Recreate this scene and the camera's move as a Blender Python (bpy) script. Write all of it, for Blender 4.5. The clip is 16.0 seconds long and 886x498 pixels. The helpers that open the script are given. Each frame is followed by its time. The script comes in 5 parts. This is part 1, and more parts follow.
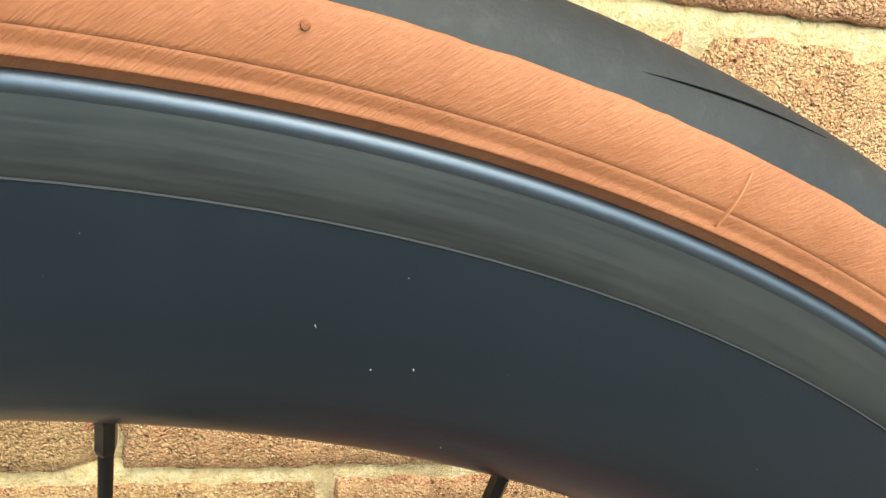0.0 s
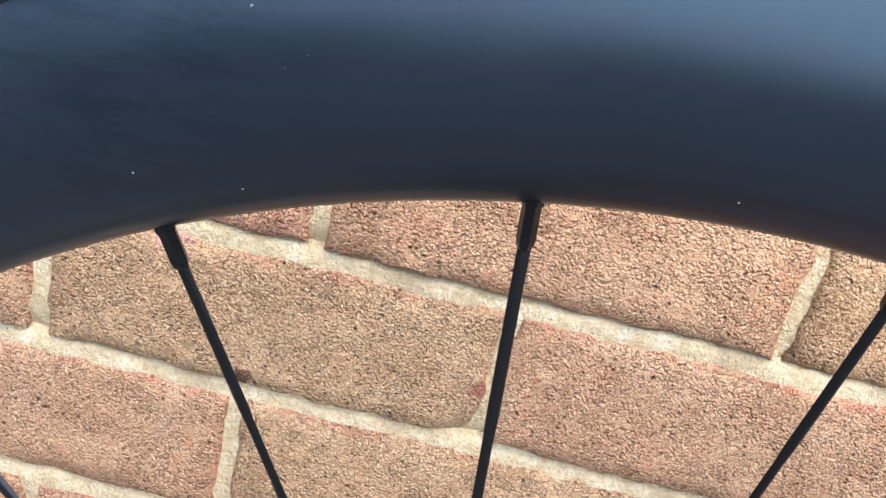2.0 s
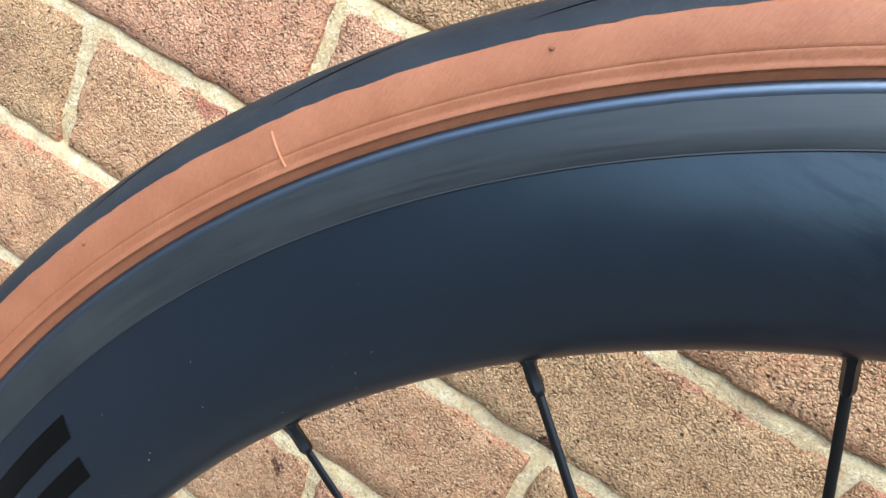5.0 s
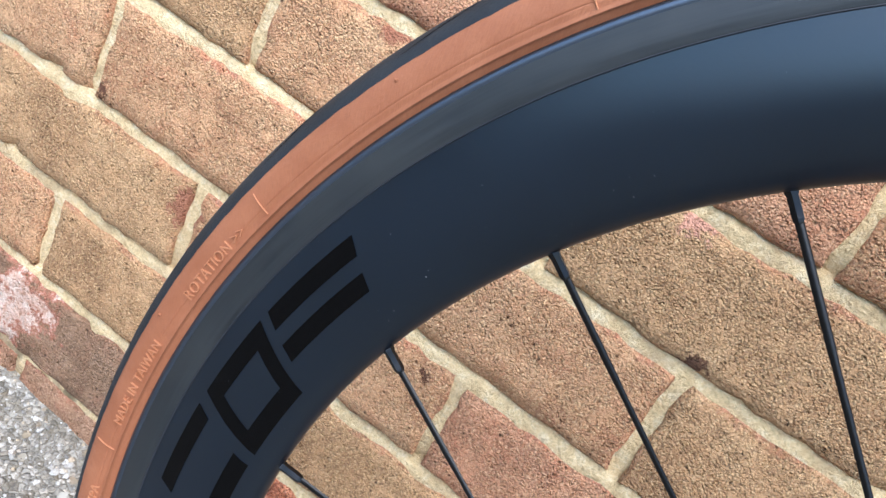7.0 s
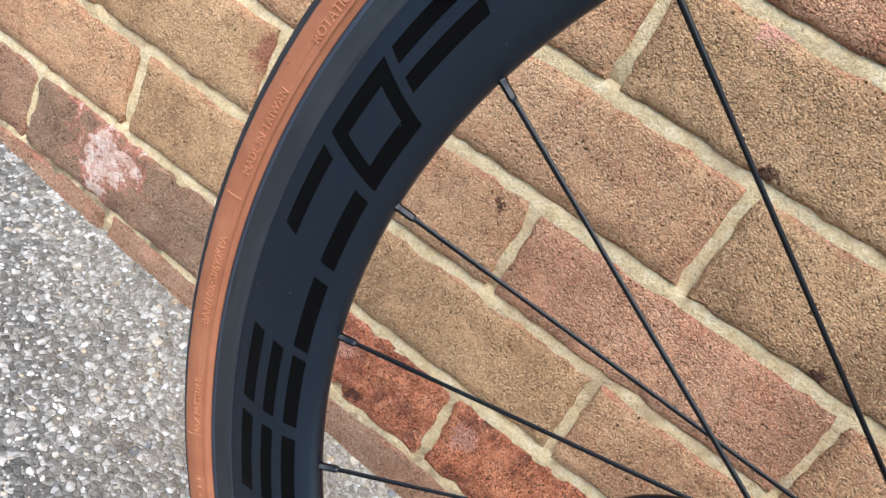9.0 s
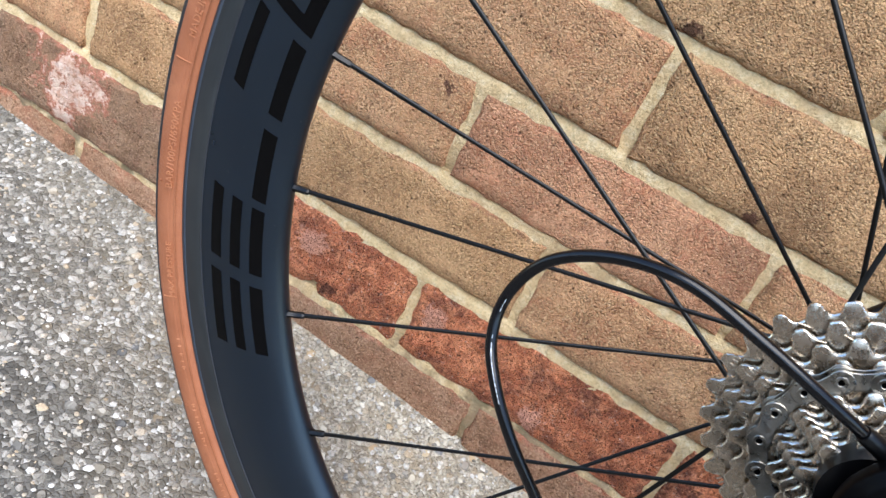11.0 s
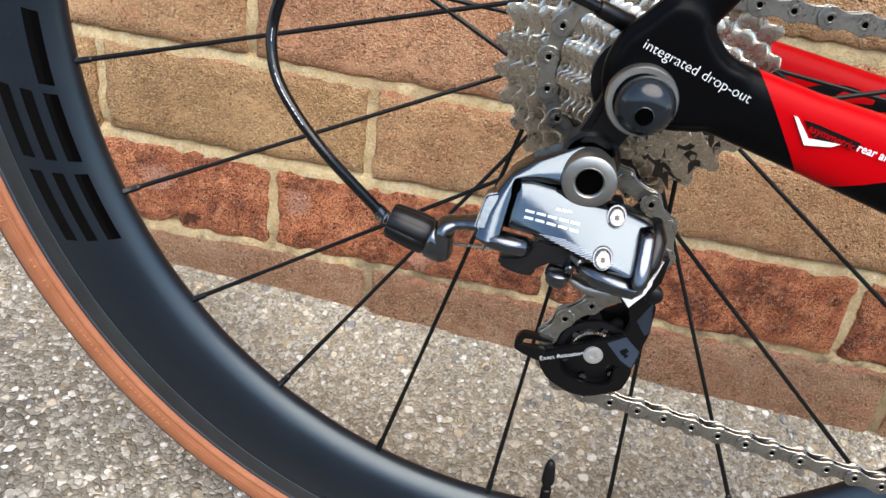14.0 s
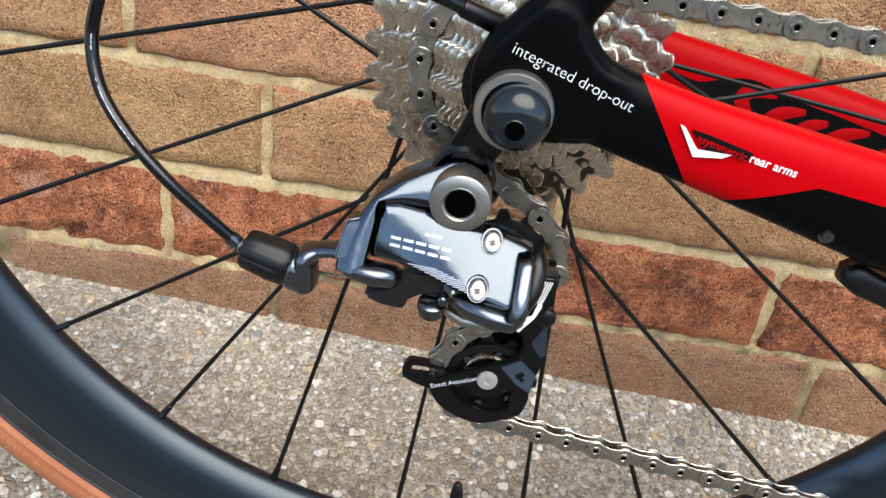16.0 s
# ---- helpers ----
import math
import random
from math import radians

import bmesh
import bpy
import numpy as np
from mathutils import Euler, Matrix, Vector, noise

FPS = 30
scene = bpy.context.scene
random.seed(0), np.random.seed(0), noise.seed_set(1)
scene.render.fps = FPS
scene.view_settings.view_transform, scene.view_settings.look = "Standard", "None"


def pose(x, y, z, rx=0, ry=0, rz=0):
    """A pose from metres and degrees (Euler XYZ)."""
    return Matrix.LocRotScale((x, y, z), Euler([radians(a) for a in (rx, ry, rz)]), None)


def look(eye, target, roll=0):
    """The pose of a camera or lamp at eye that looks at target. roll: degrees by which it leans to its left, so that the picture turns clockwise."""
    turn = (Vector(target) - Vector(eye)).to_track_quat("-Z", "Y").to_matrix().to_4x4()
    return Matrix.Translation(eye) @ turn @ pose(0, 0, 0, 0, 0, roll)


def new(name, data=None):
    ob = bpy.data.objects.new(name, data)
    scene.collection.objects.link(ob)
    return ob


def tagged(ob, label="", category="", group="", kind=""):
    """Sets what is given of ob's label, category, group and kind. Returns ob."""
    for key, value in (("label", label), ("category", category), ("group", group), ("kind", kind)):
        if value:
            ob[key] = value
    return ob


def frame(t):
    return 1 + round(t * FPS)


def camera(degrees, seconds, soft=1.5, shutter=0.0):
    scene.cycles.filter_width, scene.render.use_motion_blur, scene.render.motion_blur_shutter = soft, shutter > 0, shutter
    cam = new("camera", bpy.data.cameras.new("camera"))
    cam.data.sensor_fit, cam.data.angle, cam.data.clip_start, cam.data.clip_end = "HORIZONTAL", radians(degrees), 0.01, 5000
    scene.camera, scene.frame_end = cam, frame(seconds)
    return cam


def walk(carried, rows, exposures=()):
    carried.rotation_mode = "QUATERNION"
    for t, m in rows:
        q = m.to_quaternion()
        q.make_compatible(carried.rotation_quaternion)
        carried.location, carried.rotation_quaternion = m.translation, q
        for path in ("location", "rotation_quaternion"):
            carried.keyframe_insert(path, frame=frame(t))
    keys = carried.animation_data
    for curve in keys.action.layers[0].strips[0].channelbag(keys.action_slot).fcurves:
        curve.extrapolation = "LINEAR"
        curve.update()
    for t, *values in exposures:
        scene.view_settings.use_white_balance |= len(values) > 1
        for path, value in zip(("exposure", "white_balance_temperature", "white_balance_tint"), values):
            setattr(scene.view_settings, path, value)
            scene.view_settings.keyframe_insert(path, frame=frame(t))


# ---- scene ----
cam = camera(59.0, 16.0)
PATH = [
    (0, pose(0.0393, -0.0978, 0.6848, 63.90, -8.01, -10.91)),
    (0.5, pose(0.0271, -0.1158, 0.6733, 66.44, -9.18, -5.55)),
    (1, pose(0.0036, -0.1192, 0.6742, 68.18, -11.74, -1.84)),
    (1.5, pose(-0.0399, -0.1243, 0.6543, 67.76, -12.62, 2.07)),
    (2, pose(-0.0659, -0.1271, 0.6369, 67.76, -13.21, 4.65)),
    (2.5, pose(-0.0846, -0.1176, 0.6311, 67.89, -13.42, 7.70)),
    (3, pose(-0.1118, -0.1058, 0.6238, 68.16, -14.86, 10.34)),
    (3.5, pose(-0.1212, -0.0977, 0.6237, 68.57, -17.42, 12.77)),
    (4, pose(-0.1410, -0.1314, 0.6249, 69.23, -19.92, 14.78)),
    (4.5, pose(-0.1550, -0.1549, 0.6107, 69.21, -22.78, 17.01)),
    (4.7, pose(-0.1614, -0.1581, 0.6151, 68.50, -23.75, 18.55)),
    (6.8, pose(-0.1927, -0.2206, 0.5683, 65.69, -27.03, 25.89)),
    (7, pose(-0.1894, -0.2239, 0.5605, 65.29, -26.96, 26.42)),
    (7.5, pose(-0.1826, -0.2384, 0.5427, 64.25, -26.40, 27.10)),
    (8, pose(-0.1764, -0.2536, 0.5248, 63.06, -26.10, 27.77)),
    (8.5, pose(-0.1694, -0.2688, 0.5072, 61.85, -26.03, 28.27)),
    (8.7, pose(-0.1669, -0.2717, 0.5007, 61.38, -26.19, 28.67)),
    (10.8, pose(-0.1128, -0.3032, 0.4749, 58.98, -23.87, 26.77)),
    (11, pose(-0.1093, -0.3074, 0.4725, 59.15, -22.97, 25.67)),
    (11.5, pose(-0.1032, -0.3200, 0.4556, 60.26, -19.69, 22.48)),
    (12, pose(-0.0986, -0.3278, 0.4367, 61.23, -15.87, 19.02)),
    (12.5, pose(-0.0870, -0.3389, 0.4237, 61.88, -12.42, 15.59)),
    (13, pose(-0.0727, -0.3476, 0.4109, 62.24, -9.94, 12.94)),
    (13.5, pose(-0.0486, -0.3489, 0.4118, 62.15, -8.43, 10.84)),
    (14, pose(-0.0357, -0.3506, 0.4112, 61.98, -7.88, 9.08)),
    (14.5, pose(-0.0308, -0.3488, 0.4094, 61.81, -7.78, 7.58)),
    (15, pose(-0.0264, -0.3302, 0.4132, 61.58, -7.93, 6.41)),
    (15.5, pose(-0.0177, -0.3178, 0.4147, 61.27, -8.02, 5.54)),
    (16, pose(-0.0133, -0.3118, 0.4150, 61.09, -8.07, 4.58)),
]
EXPOSURES = [(0, 1.97, 8300, -3), (0.6, 1.98, 7700, 0), (1.2, 1.97, 6750, 7), (2, 1.93, 5980, 13), (3.4, 1.97, 5980, 17), (4, 1.97, 6050, 9), (4.5, 1.86, 6050, 5), (7, 1.64, 6100, 10), (8.7, 1.56, 6250, 10), (11, 1.52, 6450, 10), (12, 1.49, 6800, 11), (14, 1.5, 7050, 10), (16, 1.52, 7150, 9)]
walk(cam, PATH, EXPOSURES)

# ---- light ----
world = bpy.data.worlds.new("sky")
scene.world = world
world.use_nodes = True
wt = world.node_tree
sky = wt.nodes.new("ShaderNodeTexSky")
sky.sky_type, sky.sun_disc = "NISHITA", False
sky.sun_elevation, sky.sun_rotation = radians(54), radians(160)
sky.air_density, sky.dust_density, sky.ozone_density = 1.0, 0.4, 2.5
wt.links.new(sky.outputs[0], wt.nodes["Background"].inputs[0])
wt.nodes["Background"].inputs[1].default_value = 0.15
sun = new("sun", bpy.data.lights.new("sun", "SUN"))
sun.data.energy, sun.data.angle, sun.data.color = 2.15, radians(60), (1.0, 0.96, 0.91)
sun.matrix_world = look((0.7, -2.0, 3.0), (0, 0, 0))

# ---- materials ----


def material(name, base=(0.5, 0.5, 0.5), rough=0.5, metal=0.0, spec=0.5, coat=0.0):
    m = bpy.data.materials.new(name)
    m.use_nodes = True
    b = m.node_tree.nodes["Principled BSDF"]
    b.inputs["Base Color"].default_value = (*base, 1)
    b.inputs["Roughness"].default_value = rough
    b.inputs["Metallic"].default_value = metal
    b.inputs["Specular IOR Level"].default_value = spec
    b.inputs["Coat Weight"].default_value = coat
    b.inputs["Coat Roughness"].default_value = 0.08
    return m


class Nodes:
    """Short hand for building a material's node tree."""

    def __init__(self, m):
        self.t = m.node_tree
        self.b = self.t.nodes["Principled BSDF"]

    def n(self, kind, **settings):
        node = self.t.nodes.new(kind)
        if "operation" in settings:
            node.operation = settings["operation"]
        if "use_clamp" in settings:
            node.use_clamp = settings["use_clamp"]
        if "feature" in settings:
            node.feature = settings["feature"]
        if "data_type" in settings:
            node.data_type = settings["data_type"]
        if "blend_type" in settings:
            node.blend_type = settings["blend_type"]
        return node

    def link(self, a, b):
        self.t.links.new(a, b)

    def coords(self, which="Object", scale=None):
        c = self.n("ShaderNodeTexCoord").outputs[which]
        if scale:
            mp = self.n("ShaderNodeMapping")
            mp.inputs["Scale"].default_value = scale
            self.link(c, mp.inputs[0])
            c = mp.outputs[0]
        return c

    def world(self):
        return self.n("ShaderNodeNewGeometry").outputs["Position"]

    def noise(self, vec, scale, detail=4, rough=0.6):
        x = self.n("ShaderNodeTexNoise")
        x.inputs["Scale"].default_value, x.inputs["Detail"].default_value, x.inputs["Roughness"].default_value = scale, detail, rough
        if vec is not None:
            self.link(vec, x.inputs["Vector"])
        return x.outputs["Fac"]

    def voronoi(self, vec, scale, feature="F1", rand=1.0):
        x = self.n("ShaderNodeTexVoronoi", feature=feature)
        x.inputs["Scale"].default_value, x.inputs["Randomness"].default_value = scale, rand
        self.link(vec, x.inputs["Vector"])
        return x

    def ramp(self, fac, stops, interp="LINEAR"):
        r = self.n("ShaderNodeValToRGB")
        r.color_ramp.interpolation = interp
        e = r.color_ramp.elements
        while len(e) < len(stops):
            e.new(0.5)
        for k, (at, col) in zip(e, stops):
            k.position, k.color = at, (*col, 1) if len(col) == 3 else col
        self.link(fac, r.inputs[0])
        return r.outputs[0]

    def mix(self, fac, a, b, blend="MIX"):
        x = self.n("ShaderNodeMix", data_type="RGBA", blend_type=blend)
        for sock, v in ((x.inputs[0], fac), (x.inputs[6], a), (x.inputs[7], b)):
            if isinstance(v, (int, float)):
                sock.default_value = v
            elif isinstance(v, tuple):
                sock.default_value = (*v, 1)
            else:
                self.link(v, sock)
        return x.outputs[2]

    def math(self, op, a, b=0.0, clamp=False):
        x = self.n("ShaderNodeMath", operation=op, use_clamp=clamp)
        for sock, v in zip(x.inputs, (a, b)):
            if isinstance(v, (int, float)):
                sock.default_value = v
            else:
                self.link(v, sock)
        return x.outputs[0]

    def maprange(self, v, a, b, c, d):
        x = self.n("ShaderNodeMapRange")
        self.link(v, x.inputs[0])
        for s, k in zip(x.inputs[1:5], (a, b, c, d)):
            s.default_value = k
        return x.outputs[0]

    def bump(self, height, strength, distance, normal=None):
        x = self.n("ShaderNodeBump")
        x.inputs["Strength"].default_value, x.inputs["Distance"].default_value = strength, distance
        self.link(height, x.inputs["Height"])
        if normal is not None:
            self.link(normal, x.inputs["Normal"])
        return x.outputs[0]

    def colour(self, c):
        self.link(c, self.b.inputs["Base Color"])

    def rough(self, c):
        self.link(c, self.b.inputs["Roughness"])

    def normal(self, c):
        self.link(c, self.b.inputs["Normal"])


WALL_FACE = 0.205
RAW, DEEP, SALMON = (0.36, 0.135, 0.08), (0.10, 0.04, 0.028), (0.72, 0.36, 0.25)
UPPER_MARKS = [(-0.478, 0.296, 0.015, RAW), (-0.577, 0.334, 0.006, DEEP), (-0.3925, 0.481, 0.011, RAW), (-0.147, 0.412, 0.007, DEEP), (-0.270, 0.304, 0.004, DEEP), (-0.186, 0.478, 0.009, SALMON), (-0.027, 0.436, 0.006, RAW), (-0.052, 0.328, 0.005, DEEP)]
LOWER_MARKS = [(-0.3235, 0.1327, 0.013, SALMON), (-0.2045, 0.1327, 0.013, SALMON), (-0.10, 0.105, 0.010, SALMON), (-0.298, 0.098, 0.007, DEEP)]


def brick_material(name, light, mid, dark, fleck, red=0.5, patch=14.0, marks=(), white=0.0):
    """Sand-faced brick: broad tone, reddish patches, coarse sand grains and open pits, with shade coloured into the
    gaps and pits.
    """
    m = material(name, mid, 0.95, spec=0.15)
    k = Nodes(m)
    w = k.world()
    rnd = k.n("ShaderNodeObjectInfo").outputs["Random"]
    big = k.noise(w, patch, 4, 0.6)
    c = k.ramp(big, [(0.40, dark), (0.50, mid), (0.61, light)] if white else [(0.30, dark), (0.45, mid), (0.66, light)])
    c = k.mix(k.maprange(rnd, 0, 1, 0.0, 0.4), c, mid)
    med = k.noise(w, 48, 5, 0.72)
    c = k.mix(k.maprange(med, 0.50, 0.72, 0.0, red), c, fleck)
    # chipped, reddish arrises, widest along the top edge
    gen = k.n("ShaderNodeSeparateXYZ")
    k.link(k.coords("Generated"), gen.inputs[0])
    ex = k.math("ABSOLUTE", k.math("SUBTRACT", gen.outputs[0], 0.5))
    ez = k.math("ABSOLUTE", k.math("SUBTRACT", gen.outputs[2], 0.5))
    edge = k.math("MAXIMUM", k.maprange(ex, 0.475, 0.495, 0.0, 0.7), k.maprange(ez, 0.44, 0.49, 0.0, 0.5))
    edge = k.math("MULTIPLY", edge, k.maprange(k.noise(w, 38, 3), 0.46, 0.62, 0.0, 0.8))
    top = k.math("ADD", gen.outputs[2], k.math("MULTIPLY", k.math("SUBTRACT", k.noise(w, 34, 5, 0.75), 0.5), 0.42))
    edge = k.math("MAXIMUM", edge, k.math("MULTIPLY", k.maprange(top, 0.93, 0.99, 0.0, 0.85), k.maprange(k.noise(w, 120, 3), 0.30, 0.55, 0.25, 1.0)))
    c = k.mix(edge, c, k.ramp(k.noise(w, 160, 4, 0.7), [(0.35, tuple(x * f for x, f in zip(fleck, (1.0, 0.72, 0.65)))), (0.65, (0.58, 0.265, 0.175))]))
    # sand grains a millimetre or two across
    warp = k.n("ShaderNodeVectorMath", operation="MULTIPLY_ADD")
    nz = k.n("ShaderNodeTexNoise")
    nz.inputs["Scale"].default_value = 330
    k.link(w, nz.inputs["Vector"])
    k.link(nz.outputs["Color"], warp.inputs[0])
    warp.inputs[1].default_value = (0.0022, 0.0022, 0.0022)
    k.link(w, warp.inputs[2])
    cells = k.voronoi(warp.outputs[0], 720)
    gap = cells.outputs["Distance"]
    tone = k.n("ShaderNodeSeparateColor")
    k.link(cells.outputs["Color"], tone.inputs[0])
    sandy = k.maprange(k.noise(w, 70, 4, 0.7), 0.34, 0.56, 0.45, 1.0)
    c = k.mix(k.math("MULTIPLY", k.maprange(tone.outputs[0], 0.55, 0.9, 0.0, 0.26 if white else 0.45), sandy), c, tuple(min(0.92, x * 1.38) for x in light))
    c = k.mix(k.math("MULTIPLY", k.maprange(tone.outputs[1], 0.74, 0.95, 0.0, 0.45), sandy), c, tuple(x * 0.8 for x in dark))
    # cavity shade put into the colour: between grains, in specks and in pits
    c = k.mix(k.math("MULTIPLY", k.maprange(gap, 0.42, 0.72, 0.0, 0.4), sandy), c, tuple(x * 0.8 for x in dark))
    c = k.mix(k.math("MULTIPLY", k.maprange(k.noise(w, 620, 3, 0.65), 0.36, 0.44, 0.62, 0.0), sandy), c, tuple(x * 0.62 for x in dark))
    pits = k.voronoi(w, 210).outputs["Distance"]
    hole = k.maprange(pits, 0.05, 0.26, 0.05, 1.0)
    mask = k.maprange(k.noise(w, 130, 2), 0.54, 0.64, 1.0, 0.0)
    pit = k.math("MAXIMUM", hole, mask)
    c = k.mix(pit, tuple(x * 0.34 for x in dark), c)
    if white:
        c = k.mix(k.maprange(k.noise(w, 75, 5, 0.8), 0.50, 0.62, 0.0, white), c, (0.90, 0.37, 0.19))
        c = k.mix(k.maprange(k.noise(w, 210, 4, 0.8), 0.60, 0.68, 0.0, white), c, (0.82, 0.60, 0.48))
        c = k.mix(k.maprange(k.noise(w, 60, 5, 0.8), 0.36, 0.44, white * 0.7, 0.0), c, (0.15, 0.06, 0.045))
    ragged = k.math("MULTIPLY", k.math("SUBTRACT", k.noise(w, 95, 6, 0.8), 0.5), 0.046)
    for sx, sz, size, shade in marks:
        d = k.n("ShaderNodeVectorMath", operation="DISTANCE")
        k.link(w, d.inputs[0])
        d.inputs[1].default_value = (sx, WALL_FACE, sz)
        c = k.mix(k.maprange(k.math("ADD", d.outputs["Value"], ragged), size * 0.7, size * 1.05, 0.85, 0.0), c, shade)
    k.colour(c)
    h = k.math("SUBTRACT", k.math("MULTIPLY", pit, 0.9), k.math("MULTIPLY", k.math("MULTIPLY", gap, sandy), 0.75))
    h = k.math("ADD", h, k.math("MULTIPLY", tone.outputs[2], 0.22))
    h = k.math("ADD", h, k.math("MULTIPLY", k.noise(w, 190, 5, 0.8), 0.8))
    k.normal(k.bump(h, 1.0, 0.0029, k.bump(med, 1.0, 0.024 if white else 0.008)))
    return m


M_BUFF = brick_material("buff_brick", (0.78, 0.468, 0.252), (0.635, 0.346, 0.177), (0.32, 0.160, 0.088), (0.56, 0.225, 0.118), 0.65, 14.0, UPPER_MARKS)
M_OCHRE = brick_material("ochre_brick", (0.735, 0.458, 0.237), (0.58, 0.335, 0.166), (0.28, 0.156, 0.08), (0.44, 0.235, 0.115), 0.45, 14.0, UPPER_MARKS)
M_PINK = brick_material("rosy_brick", (0.76, 0.432, 0.248), (0.62, 0.306, 0.17), (0.31, 0.155, 0.09), (0.52, 0.19, 0.10), 0.75, 14.0, UPPER_MARKS)
M_RED = brick_material("red_brick", (0.90, 0.36, 0.18), (0.61, 0.19, 0.09), (0.24, 0.085, 0.055), (0.78, 0.27, 0.135), 0.9, 40.0, LOWER_MARKS, 0.75)
M_RUST = brick_material("rust_brick", (0.85, 0.32, 0.155), (0.62, 0.19, 0.088), (0.22, 0.078, 0.05), (0.70, 0.22, 0.11), 0.8, 36.0, LOWER_MARKS, 0.65)
M_BROWN = brick_material("brown_brick", (0.52, 0.320, 0.20), (0.41, 0.225, 0.13), (0.22, 0.115, 0.066), (0.46, 0.19, 0.115), 0.7, 20.0)


def spalled_material():
    """Brown brick whose face is broken off in a pale pink patch."""
    m = brick_material("spalled_brick", (0.44, 0.285, 0.18), (0.32, 0.19, 0.112), (0.19, 0.105, 0.064), (0.40, 0.18, 0.11), 0.6, 20.0)
    k = Nodes(m)
    old = k.b.inputs["Base Color"].links[0].from_socket
    w = k.world()
    d = k.n("ShaderNodeVectorMath", operation="DISTANCE")
    k.link(w, d.inputs[0])
    d.inputs[1].default_value = (-0.592, 0.2, 0.142)
    r = k.math("ADD", d.outputs["Value"], k.math("MULTIPLY", k.math("SUBTRACT", k.noise(w, 27, 6, 0.75), 0.5), 0.21))
    old = k.mix(k.maprange(r, 0.034, 0.046, 0.75, 0.0), old, (0.55, 0.20, 0.13))
    k.colour(k.mix(k.maprange(r, 0.027, 0.034, 0.95, 0.0), old, k.ramp(k.noise(w, 150, 4), [(0.3, (0.60, 0.33, 0.22)), (0.5, (0.76, 0.53, 0.41)), (0.7, (0.86, 0.71, 0.58))])))
    return m


M_SPALL = spalled_material()


def mortar_material():
    m = material("mortar", (0.5, 0.42, 0.26), 0.95, spec=0.2)
    k = Nodes(m)
    w = k.world()
    c = k.ramp(k.noise(w, 110, 5, 0.75), [(0.3, (0.62, 0.435, 0.222)), (0.5, (0.775, 0.590, 0.325)), (0.7, (0.85, 0.715, 0.47))])
    c = k.mix(k.maprange(k.noise(w, 500, 3), 0.36, 0.5, 0.4, 0.0), c, (0.36, 0.26, 0.13))
    c = k.mix(k.maprange(k.noise(w, 22, 4, 0.7), 0.52, 0.66, 0.0, 0.5), c, (0.42, 0.28, 0.155))
    # the joints at the foot of the wall turn darker green-brown in ragged blotches
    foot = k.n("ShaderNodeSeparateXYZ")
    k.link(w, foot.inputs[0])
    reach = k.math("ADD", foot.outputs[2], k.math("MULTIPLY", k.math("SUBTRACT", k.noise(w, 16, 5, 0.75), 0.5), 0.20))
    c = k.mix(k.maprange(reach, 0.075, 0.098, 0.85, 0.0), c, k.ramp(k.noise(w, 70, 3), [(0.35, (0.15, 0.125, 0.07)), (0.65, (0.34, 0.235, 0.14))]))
    k.colour(c)
    h = k.math("ADD", k.noise(w, 420, 4, 0.75), k.noise(w, 90, 3))
    k.normal(k.bump(h, 1.0, 0.0035))
    return m


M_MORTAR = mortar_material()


def far_brick_material():
    """Brickwork past the camera's view: one tone for each brick."""
    m = material("mixed_brick", (0.5, 0.33, 0.18), 0.95, spec=0.15)
    k = Nodes(m)
    w = k.world()
    c = k.ramp(k.n("ShaderNodeNewGeometry").outputs["Random Per Island"], [(0.0, (0.44, 0.24, 0.13)), (0.35, (0.52, 0.33, 0.18)), (0.7, (0.57, 0.38, 0.21)), (1.0, (0.50, 0.28, 0.16))])
    c = k.mix(k.maprange(k.noise(w, 290, 2), 0.38, 0.5, 0.7, 0.0), c, (0.28, 0.16, 0.09))
    k.colour(c)
    k.normal(k.bump(k.noise(w, 250, 4, 0.8), 1.0, 0.004))
    return m


M_FARBRICK = far_brick_material()


